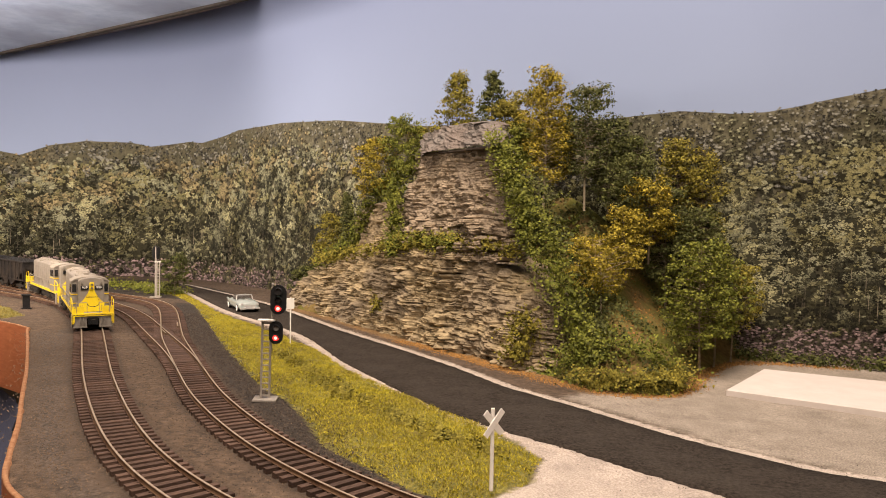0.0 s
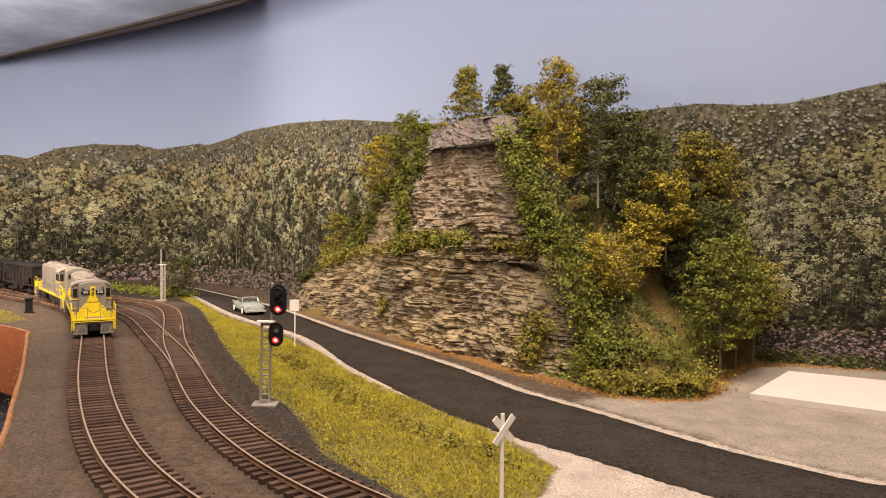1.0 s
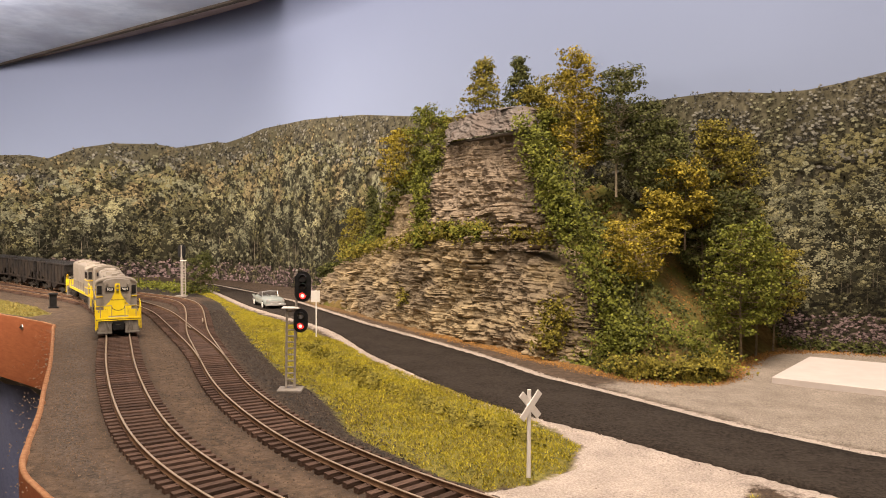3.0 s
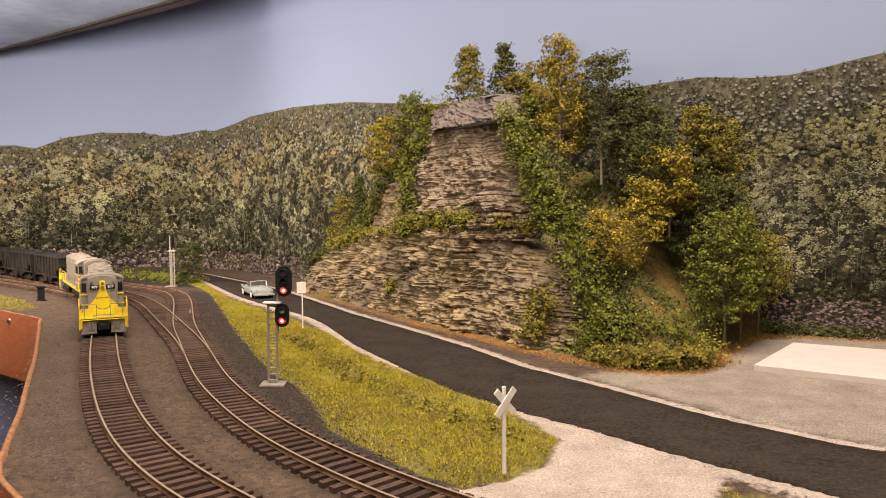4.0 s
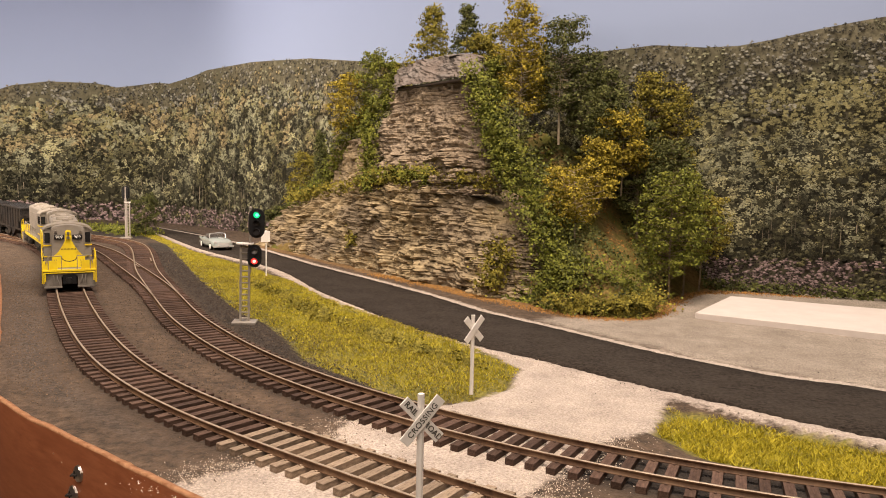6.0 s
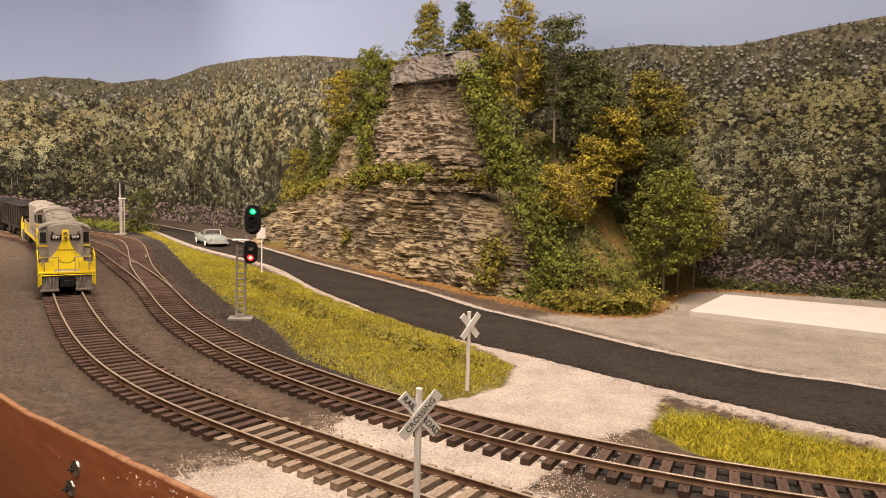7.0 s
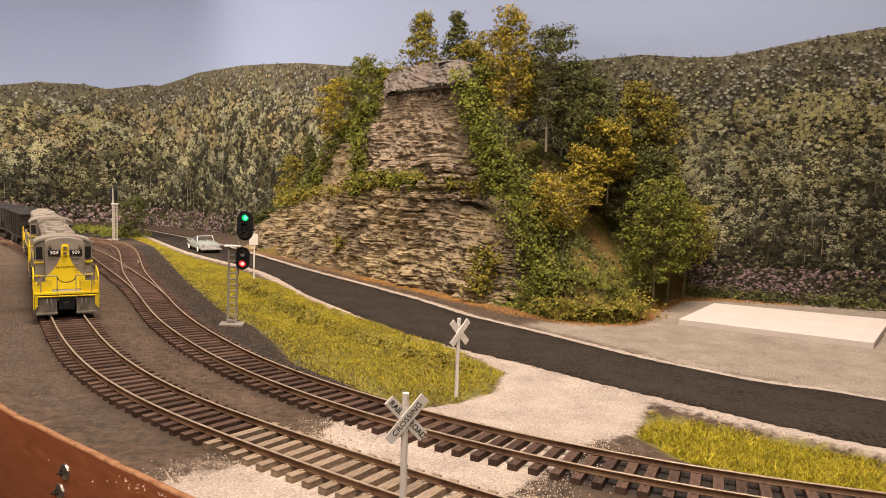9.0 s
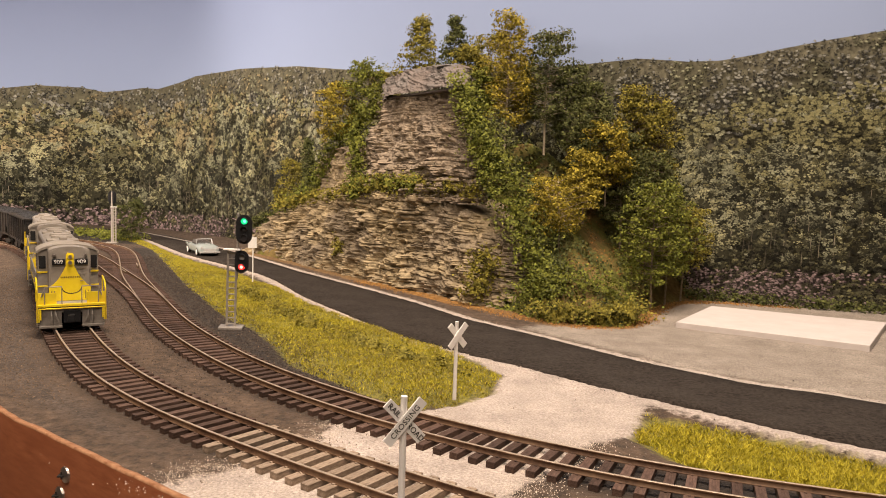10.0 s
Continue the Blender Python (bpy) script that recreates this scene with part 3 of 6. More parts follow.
backdrop = build_backdrop()
S_BACK = np.r_[0, np.cumsum(np.hypot(*np.diff(BACK_LINE, axis=0).T))]
T_BACK = np.gradient(BACK_LINE, axis=0)
T_BACK /= np.linalg.norm(T_BACK, axis=1)[:, None]
SKYLINE = [(0, 212), (300, 214), (519, 215), (553, 209), (608, 227), (671, 235), (753, 233), (792, 226), (871, 233), (903, 230), (1006, 245), (1139, 246), (1282, 238), (1389, 225),
           (1459, 217), (1580, 211), (1695, 207), (1765, 209), (1808, 204), (1834, 204), (1859, 208), (1883, 213), (1917, 219), (2000, 232), (2200, 245)]
PRINT = {}
for hue, (r, g, b) in {"far": (0.215, 0.212, 0.18), "tan": (0.255, 0.212, 0.115), "olive": (0.18, 0.168, 0.082), "sage": (0.225, 0.225, 0.145), "bright": (0.34, 0.325, 0.185), "scree": (0.25, 0.185, 0.185), "deep": (0.085, 0.082, 0.045), "trunk": (0.22, 0.19, 0.14)}.items():
    for tone, k in enumerate((0.11, 0.38, 0.80, 1.25)):
        PRINT[hue, tone] = mat(f"print_{hue}_{tone}", (r * k * 0.75, g * k * 0.75, b * k * 0.75), (r * k * 1.2, g * k * 1.2, b * k * 1.2), 400, 0.9, bump=0, island=0.22)
PRINT_KEYS = list(PRINT)


def build_mural():
    rng = np.random.RandomState(21)
    sk = np.array(SKYLINE, float)
    top = lambda s: np.interp(s, sk[:, 0], sk[:, 1])
    cs, cz, cr, hue, tone, rank, tall_dab = [], [], [], [], [], [], []

    lo, hi = 420.0, 2120.0
    far = lambda s: float(np.interp(s, S_BACK, np.hypot(BACK_LINE[:, 0], BACK_LINE[:, 1]))) / 1250.0

    def columns(step):
        s = lo
        while s < hi:
            k = far(s)
            yield s, k, max(1, int(round(1 / k)))
            s += step * k

    def crown(s, z, r, tall, h, n, detail, light=0.0, dab=0.8):
        """One printed tree crown of n dabs in small bunches, lighter towards its top."""
        m = max(1, n // 12)
        a, q = rng.rand(m) * 2 * math.pi, np.sqrt(rng.rand(m))
        pick = rng.randint(0, m, n)
        ds = (np.cos(a) * q)[pick] * r + rng.randn(n) * r * 0.15
        dz = (np.sin(a) * q)[pick] * r * tall + rng.randn(n) * r * 0.10
        bunch = rng.randn(m)[pick] * 0.30 * (n > 20)
        lit = dz / (r * tall) * 1.15 - ds / r * 0.3 + rng.randn(n) * 0.17 + bunch + light + 0.30 * vnoise(s + ds, z + dz, 17, 77) + 0.35 * vnoise(s + ds, z + dz, 45, 78)
        t = np.where(lit > 0.72, 3, np.where(lit > 0.05, 2, np.where(lit > -0.5, 1, 0)))
        cs.append(s + ds)
        cz.append(z + dz)
        cr.append(r * detail * (0.6 + 0.8 * rng.rand(n)))
        hue.extend([h] * n)
        tone.append(t)
        tall_dab.append(np.full(n, dab))
        rank.append(np.full(n, -z + r * tall * 0.6) + rng.rand(n) * 3)
        # the shaded inside of the crown, behind its leaf bunches
        b = max(3, n // 12)
        a, q = rng.rand(b) * 2 * math.pi, np.sqrt(rng.rand(b)) * 0.85
        cs.append(s + np.cos(a) * q * r)
        cz.append(z + np.sin(a) * q * r * tall - r * 0.12)
        cr.append(np.full(b, r * 0.20))
        hue.extend([h] * b)
        tone.append(np.zeros(b, int))
        tall_dab.append(np.full(b, 1.1))
        rank.append(np.full(b, -z + r * tall * 0.6 - 0.8))

    def stem(s, z, h, w, t):
        cs.append(np.array([s]))
        cz.append(np.array([z]))
        cr.append(np.array([w]))
        hue.append("trunk")
        tone.append(np.array([t]))
        tall_dab.append(np.array([h / w]))
        rank.append(np.array([-z + 6.0]))

    # ridge of small far crowns
    for s, k, more in columns(1.5):
        zt = top(s)
        for _ in range(3 * more):
            d = rng.rand() ** 0.8 * 66
            r = (3.8 + d * 0.05) * k
            z = zt - 2.0 * k - d
            p = vnoise(s / k, z * 1.6, 40, 51)
            crown(s + rng.rand() * 2 * k, z, r, 0.8, "far" if p < 0.35 - d * 0.006 else ("tan" if p > 0.45 and s < 1350 else ("deep" if rng.rand() < 0.3 else "sage")), 22, 0.22, 0.15 * rng.randn())
    # middle slopes
    for s, k, more in columns(4.0):
        for _ in range(3 * more):
            d = 45 + rng.rand() * 80
            z = top(s) - d
            patch = vnoise(s / k, z * 1.5, 60, 5) + 0.3 * rng.randn()
            h = ("tan" if s < 1350 else "olive") if patch > 0.1 else ("olive" if patch > -0.3 else "sage")
            crown(s + rng.rand() * 3 * k, z, (7.5 + rng.rand() * 7) * k, 1.2, h, 90, 0.105, 0.4 * rng.randn(), 0.75)
    # near forest: dark gaps, stems, then full crowns of many sizes
    for s, k, more in columns(5.0):
        for _ in range(more):
            crown(s + rng.rand() * 4 * k, 32 + rng.rand() * 75, (8 + 5 * rng.rand()) * k, 1.6, "deep", 60, 0.17, -0.9)
    for s, k, more in columns(4.5):
        if rng.rand() < 0.7:
            stem(s + rng.rand() * 4, 36 + rng.rand() * 50, (12 + rng.rand() * 22) * k, (0.35 + rng.rand() * 0.35) * k, rng.randint(1, 4))
    for s, k, more in columns(9.0):
        for _ in range(3 * more):
            z = 34 + rng.rand() ** 0.9 * 94
            patch = vnoise(s / k, z / k, 60, 6) + 0.35 * rng.randn()
            h = "bright" if patch > 0.45 else ("sage" if patch > -0.1 else ("olive" if patch > -0.5 else "deep"))
            crown(s + rng.rand() * 8 * k, z, (8 + rng.rand() ** 2 * 16) * k, 1.15 + 0.6 * rng.rand(), h, 210, 0.072, 0.45 * rng.randn() - 0.006 * max(0.0, 75 - z) - (0.2 if s > 1350 else 0.0), 0.62)
    for s, k, more in columns(6.0):
        for _ in range(more):
            crown(s + rng.rand() * 6 * k, 28 + rng.rand() * 14, (6 + rng.rand() * 5) * k, 0.9, ("sage", "olive", "deep", "deep")[rng.randint(4)], 40, 0.13, -0.1)
    # stony bank with low bushes at the foot
    for s, k, more in columns(3.0):
        for _ in range(4 * more):
            z = -4 + rng.rand() * 32
            h = "scree" if vnoise(s / k, z * 2, 36, 7) + 0.25 * rng.randn() > -0.45 else ("olive" if rng.rand() < 0.5 else "deep")
            crown(s + rng.rand() * 3 * k, z, 5.0 * k, 0.8, h, 26, 0.24, 0.3 * rng.randn(), 0.5)
    cs, cz, cr = np.concatenate(cs), np.concatenate(cz), np.concatenate(cr)
    tone, rank, tall_dab = np.concatenate(tone), np.concatenate(rank), np.concatenate(tall_dab)
    n = len(cs)
    depth = 1.0 + 6.0 * (rank - rank.min()) / (rank.max() - rank.min()) + rng.rand(n) * 0.004
    k = 5
    ang = rng.rand(n)[:, None] * 6.28 + np.arange(k) * 2 * math.pi / k
    rad = cr[:, None] * (0.65 + 0.6 * rng.rand(n, k))
    s = cs[:, None] + np.cos(ang) * rad
    z = cz[:, None] + np.sin(ang) * rad * tall_dab[:, None]
    px, py = np.interp(s, S_BACK, BACK_LINE[:, 0]), np.interp(s, S_BACK, BACK_LINE[:, 1])
    tx, ty = np.interp(s, S_BACK, T_BACK[:, 0]), np.interp(s, S_BACK, T_BACK[:, 1])
    x, y = px + ty * depth[:, None], py - tx * depth[:, None]
    code = {h: i for i, h in enumerate(dict.fromkeys(h for h, _ in PRINT_KEYS))}
    idx = np.array([code[h] for h in hue]) * 4 + tone
    ob = arrays("forest_print", np.stack([x, y, z], -1).reshape(-1, 3), np.arange(n * k).reshape(n, k), [PRINT[q] for q in PRINT_KEYS],
                label="printed picture of wooded autumn hills on the backdrop", index=idx)
    # dark printed paper behind the dabs
    ss = np.arange(lo, hi, 4.0)
    rows = []
    for f in (0, 1):
        z = np.full(len(ss), -8.0) if f == 0 else top(ss) - 2.5
        px, py = np.interp(ss, S_BACK, BACK_LINE[:, 0]), np.interp(ss, S_BACK, BACK_LINE[:, 1])
        tx, ty = np.interp(ss, S_BACK, T_BACK[:, 0]), np.interp(ss, S_BACK, T_BACK[:, 1])
        rows.append(np.c_[px + ty * 0.6, py - tx * 0.6, z])
    ob2 = arrays("forest_paper", np.stack(rows, 1).reshape(-1, 3), grid_faces(len(ss), 2), mat("print_ground", (0.028, 0.026, 0.020), (0.20, 0.185, 0.125), 170, 0.9, bump=0, big=(0.10, 0.095, 0.06), big_scale=24, big_amt=0.8),
                 label="dark green printed paper of the forest picture")
    tagged(ob, kind="structure")
    tagged(ob2, kind="structure")


build_mural()


def build_panel():
    """The deck above: a scuffed panel and the dark joint along its edge."""
    a, b = Vector((-1010, 1418, 0)), Vector((-225, 872, 0))
    d = (b - a).normalized()
    nrm = Vector((-d.y, d.x, 0))
    if nrm.y > 0:
        nrm = -nrm
    bm = bmesh.new()
    mid = a + (b - a) * 0.40
    for p, q in ((a, mid - d * 0.8), (mid + d * 0.8, b)):
        prism(bm, [(p.x, p.y), (q.x, q.y), (q.x + nrm.x * 195, q.y + nrm.y * 195), (p.x + nrm.x * 195, p.y + nrm.y * 195)], 359, 371, "z")
    tagged(finish("ceiling", bm, M["ceil"]), "scuffed blue grey panel of the deck above", kind="structure")
    bm = bmesh.new()
    p, q = a - nrm * 5, b - nrm * 5
    prism(bm, [(p.x, p.y), (q.x, q.y), (q.x + nrm.x * 6, q.y + nrm.y * 6), (p.x + nrm.x * 6, p.y + nrm.y * 6)], 356, 372, "z")
    prism(bm, [(mid.x, mid.y), (mid.x + d.x, mid.y + d.y), (mid.x + d.x + nrm.x * 195, mid.y + d.y + nrm.y * 195), (mid.x + nrm.x * 195, mid.y + nrm.y * 195)], 364, 373, "z")
    tagged(finish("trim", bm, M["gap"]), "dark uneven joint along the panel's edge", kind="structure")


build_panel()


def build_cove():
    """A brown board closing the gap from the deck's edge up to the sky, added to block lamp light there."""
    edge = [(-1010, 1418), (-690, 1195), (-500, 1063), (-330, 945), (-225, 872)]
    sky = [(-1040, 1345, 368), (-772, 1345, 384), (-622, 1335, 414), (-446, 1300, 444), (-290, 1185, 446)]
    bm = bmesh.new()
    low = [bm.verts.new((x, y, 371)) for x, y in edge]
    high = [bm.verts.new(p) for p in sky]
    for i in range(len(low) - 1):
        bm.faces.new((low[i], low[i + 1], high[i + 1], high[i]))
    bmesh.ops.solidify(bm, geom=bm.faces[:], thickness=-4.0)
    tagged(finish("ceiling_light_block", bm, mat("stained_brown_board", (0.26, 0.22, 0.21), (0.42, 0.36, 0.34), 30, 0.8, big=(0.2, 0.18, 0.2), big_scale=10)), "stained board added between the deck and the backdrop to block light", kind="structure")


build_cove()

# ---- hill and rock ----


def hill_z(x, y):
    shape = np.shape(x)
    x, y = np.ravel(np.asarray(x, float)), np.ravel(np.asarray(y, float))
    d = signed(HILL_BASE, x, y)
    right = np.clip((x - 40 + (600 - y) * 0.25) / 60, 0, 1)
    rise = np.where(right > 0, 0.92, 1.0)
    h = np.clip(d, 0, None) * rise
    peak = 178 * np.exp(-(((x - 30) / 120) ** 2)) * (x < 30) + 178 * np.exp(-(((x - 30) / 170) ** 2)) * (x >= 30)
    peak = np.where(x < -40, np.minimum(peak, 150 + (x + 40) * 0.75), peak)
    h = np.minimum(h, np.maximum(peak, 4)) + 3.0 * vnoise(x, y, 22, 11) * np.clip(d / 15, 0, 1)
    # the ground stays behind the rock face
    setback = ((x + 44) * 0.80 + (y - 695) * 0.60)
    cap = np.where(setback < 34, 70, np.where(setback < 62, 84 + (setback - 34) * 2.6, 400))
    front = (x < 62 + (y - 560) * 0.05)
    h = np.where(front, np.minimum(h, cap), h)
    h = np.where(front & (setback < 16), -6, h)
    return np.where(d > -4, np.maximum(h - 2, -8), -8).reshape(shape)


def build_hill():
    x, y = np.meshgrid(np.arange(-230, 350, 3.0), np.arange(470, 1110, 3.0), indexing="ij")
    z = hill_z(x, y)
    faces = grid_faces(*x.shape)
    room = [tuple(p) for p in FASCIA] + [tuple(p) for p in BACK[::-1]]
    keep = inside(room, x, y) & (z.ravel() > -7.5)
    faces = faces[keep[faces].any(1)]
    used, faces = np.unique(faces, return_inverse=True)
    faces = faces.reshape(-1, 4)
    ob = arrays("hill", np.c_[x.ravel(), y.ravel(), z.ravel()][used], faces, M["soil"], label="steep hill of brown soil and moss behind the rock", smooth=True)
    return tagged(ob, "", "hill", kind="structure")


build_hill()


def strata(name, bottom, top_pts, z0, z1, rows, cols, rough, seed, parent, material, back=60, lean_noise=1.0, tilt=0.0, label=""):
    """A cliff face between a lower and an upper plan line, broken into thin uneven beds, with a top that runs back."""
    rng = np.random.RandomState(seed)
    a, b = smooth_line(bottom, 1.0), smooth_line(top_pts, 1.0)
    a, b = resample(a, cols), resample(b, cols)
    v = np.linspace(0, 1, rows)
    u = np.arange(cols)
    length = np.hypot(*np.diff(a, axis=0).T).sum()
    s = np.linspace(0, length, cols)
    t = np.gradient(a, axis=0)
    t /= np.linalg.norm(t, axis=1)[:, None]
    out = np.c_[t[:, 1], -t[:, 0]]
    zt = np.interp(np.linspace(0, 1, cols), np.linspace(0, 1, len(z1)), z1)
    zb = np.interp(np.linspace(0, 1, cols), np.linspace(0, 1, len(z0)), z0)
    Z = zb[:, None] * (1 - v) + zt[:, None] * v
    X = a[:, None, 0] * (1 - v) + b[:, None, 0] * v
    Y = a[:, None, 1] * (1 - v) + b[:, None, 1] * v
    Sg = np.broadcast_to(s[:, None], Z.shape)
    beds = Z + Sg * tilt + 4.2 * vnoise(Sg, Z, 60, seed + 1) + 1.3 * vnoise(Sg, Z * 0.6, 13, seed + 2) + 0.5 * vnoise(Sg, Z * 0.6, 5, seed + 12)

    def bed(th, sd, brk, sharp):
        """Beds of uneven thickness, each broken along its length into blocks that stand out or lie back."""
        rs = np.random.RandomState(sd)
        edges = np.cumsum(th * (0.45 + 1.2 * rs.rand(400))) - 40
        i = np.searchsorted(edges, beds.ravel()).reshape(beds.shape)
        lo, hi = edges[np.clip(i - 1, 0, 399)], edges[np.clip(i, 0, 399)]
        f = np.clip((beds - lo) / np.maximum(hi - lo, 0.1), 0, 1)
        p = (Sg + brk * 9 * rs.rand(400)[i % 400] + 2.5 * vnoise(Sg, Z, 6, sd + 5)) / (brk * (0.6 + 0.9 * rs.rand(400)[i % 400]))
        j = np.floor(p).astype(int)
        g = rs.rand(400, 128)
        e = np.abs((p % 1) - 0.5) * 2
        joint = np.clip((1 - e) / 0.10, 0, 1)
        lip = np.clip(f / sharp, 0, 1) ** 0.7 * np.clip((1 - f) / 0.08, 0.25, 1)
        return g[i % 400, j % 128] ** 1.5 * lip * (0.55 + 0.45 * joint)

    wild = np.clip(0.85 + 0.7 * vnoise(Sg, Z, 34, seed + 10), 0.6, 1.5)
    d = rough * wild * (4.2 * bed(11.0, seed + 3, 19, 0.22) + 4.2 * bed(5.2, seed + 4, 9, 0.25) + 3.0 * bed(2.6, seed + 5, 6, 0.3) - 4.4)
    d += rough * (3.2 * vnoise(Sg, Z, 42, seed + 6) + 2.2 * vnoise(Sg, Z * 1.1, 15, seed + 7) + 1.3 * vnoise(Sg, Z * 1.2, 5, seed + 8) + 0.6 * vnoise(Sg, Z * 1.4, 2.2, seed + 9))
    X, Y = X + out[:, None, 0] * d, Y + out[:, None, 1] * d
    # top running back
    kb = np.linspace(0.1, 1, 8)
    Xb = X[:, -1:] - out[:, None, 0] * kb * back
    Yb = Y[:, -1:] - out[:, None, 1] * kb * back
    Zb = Z[:, -1:] + 1.5 * vnoise(Xb, Yb, 12, seed + 9) - kb * 1.5
    X, Y, Z = np.hstack([X, Xb]), np.hstack([Y, Yb]), np.hstack([Z, Zb])
    return arrays(name, np.c_[X.ravel(), Y.ravel(), Z.ravel()], grid_faces(cols, rows + 8), material, parent, label)


def build_rock():
    rock = empty("rock_outcrop", "layered brown sandstone cliff with an overhanging grey cap", "rock")
    strata("lower_cliff", [(-196, 922), (-174, 895), (-111, 803), (-44, 697), (7, 627), (49, 564), (80, 541), (98, 528), (118, 522)],
           [(-178, 930), (-150, 893), (-90, 812), (-34, 716), (18, 646), (60, 594), (84, 575), (104, 566), (124, 556)], [-3, -3], [30, 57, 66, 82, 86, 84, 78, 60, 30], 230, 760, 1.35, 40, rock, M["rock"], 70, tilt=0.05)
    strata("left_tower", [(-104, 860), (-92, 822), (-66, 776), (-40, 734)], [(-98, 872), (-85, 836), (-64, 790), (-42, 752)], [55, 62], [112, 122, 124, 128], 150, 240, 1.15, 60, rock, M["rock"], 50)
    strata("upper_cliff", [(-44, 752), (-46, 728), (0, 664), (50, 600), (66, 604)], [(-22, 768), (-26, 744), (5, 694), (41, 640), (58, 650)], [74, 74], [170, 172, 172, 171, 160], 240, 420, 1.25, 80, rock, M["rockupper"], 40, tilt=-0.03)
    cap = strata("cap_slab", [(-32, 780), (-19, 714), (12, 668), (38, 630), (53, 646), (58, 700)], [(-24, 785), (-12, 738), (14, 694), (38, 656), (49, 666), (54, 700)], [168, 171, 172, 180], [194, 196, 195, 190], 60, 300, 0.7, 100, rock, M["rockcap"], 18, tilt=0.2)
    bm = bmesh.new()
    prism(bm, [(-30, 778), (-17, 718), (12, 672), (37, 634), (51, 648), (56, 700)], 169.5, 171.0, "z")
    part("cap_underside", bm, M["rockcap"], rock)
    return rock


build_rock()

# ---- tracks ----
GAUGE = 17.3
RAIL_Z = 0.9
RAIL_TOP = RAIL_Z + 2.2


def rail_mesh(name, line, off, parent, material, s0=0.0, s1=1e9, gauge_side=1):
    t = np.gradient(line, axis=0)
    t /= np.linalg.norm(t, axis=1)[:, None]
    nrm = np.c_[-t[:, 1], t[:, 0]]
    s = np.r_[0, np.cumsum(np.hypot(*np.diff(line, axis=0).T))]
    k = (s >= s0) & (s <= s1)
    p, n = line[k] + nrm[k] * off, nrm[k]
    prof = [(-0.95, 0), (0.95, 0), (0.9, 0.3), (0.25, 0.55), (0.25, 1.45), (0.52, 1.65), (0.5, 2.1), (0.35, 2.2), (-0.35, 2.2), (-0.5, 2.1), (-0.52, 1.65), (-0.25, 1.45), (-0.25, 0.55), (-0.9, 0.3), (-0.95, 0)]
    v = np.stack([np.c_[p + n * a, np.full(len(p), RAIL_Z + b)] for a, b in prof], 1)
    idx = np.tile([0, 0, 0, 0, 0, 0, 1, 1, 1, 0, 0, 0, 0, 0], len(p) - 1)
    return arrays(name, v.reshape(-1, 3), grid_faces(len(p), len(prof)), [M["railside"], M["railtop"]], parent, index=idx)


def tie_mesh(length):
    bm = bmesh.new()
    box(bm, 0, 0, -0.25, length, 3.2, 2.3, 0.18)
    for sx in (-GAUGE / 2, GAUGE / 2):
        if length < 33:
            for e in (-1.25, 1.25):
                box(bm, sx + e, 0, 1.0, 0.7, 0.9, 0.45)
    me = bpy.data.meshes.new("tie")
    bmesh.ops.scale(bm, vec=(MM, MM, MM), verts=bm.verts)
    bm.to_mesh(me)
    bm.free()
    return me


TIE = {30: tie_mesh(30.0), "dusty": tie_mesh(30.0)}
TIE[30].materials.append(M["tie"])
TIE["dusty"].materials.append(M["tie_dusty"])


def lay_track(line, label, s0=0.0, s1=1e9, ties=True, tie_from=0.0, dusty=None, spacing=6.7):
    ob = empty("railway_track", label, "railway track", "layout tracks")
    rng = random.Random(5)
    rail_mesh("rail", line, GAUGE / 2, ob, None, s0, s1)
    rail_mesh("rail", line, -GAUGE / 2, ob, None, s0, s1)
    s = max(s0, tie_from)
    end = min(line_length(line), s1)
    count = 0
    while s < end and count < 296:
        p, t = along(line, s)
        kind = "dusty" if dusty and dusty(p[0], p[1]) else 30
        tie = new("tie", TIE[kind])
        tie.parent = ob
        tie.matrix_local = mpose(p[0] + rng.uniform(-0.3, 0.3), p[1], rng.uniform(-0.12, 0.12), 0, 0, math.degrees(math.atan2(t[1], t[0])) + 90 + rng.uniform(-1.2, 1.2))
        s += spacing
        count += 1
    return ob


def on_crossing_1(x, y):
    return -62 < x < 20 and 190 < y < 252


lay_track(TRACK_1, "weathered curved railway track on dark brown ties", dusty=on_crossing_1)
lay_track(TRACK_2, "rusty railway track on dark ties running past the road")
turnout = lay_track(TRACK_3, "turnout track branching away on dark ties", s0=4, tie_from=45)
rail_mesh("guard_rail", TRACK_3, -6.3, turnout, None, 212, 242)
rail_mesh("guard_rail", TRACK_2, -6.3, turnout, None, 928, 958)
lay_track(TRACK_4, "siding track beside the grass", s0=6, tie_from=30)

# ---- train ----
LOCO_LEN = 192.0


def wheelset(bm, y, z=6.2, r=6.0):
    for sx in (-1, 1):
        cyl(bm, (sx * 7.4, y, z), (sx * 9.4, y, z), r, r, 18)
    cyl(bm, (-7.4, y, z), (7.4, y, z), 1.2, seg=8)


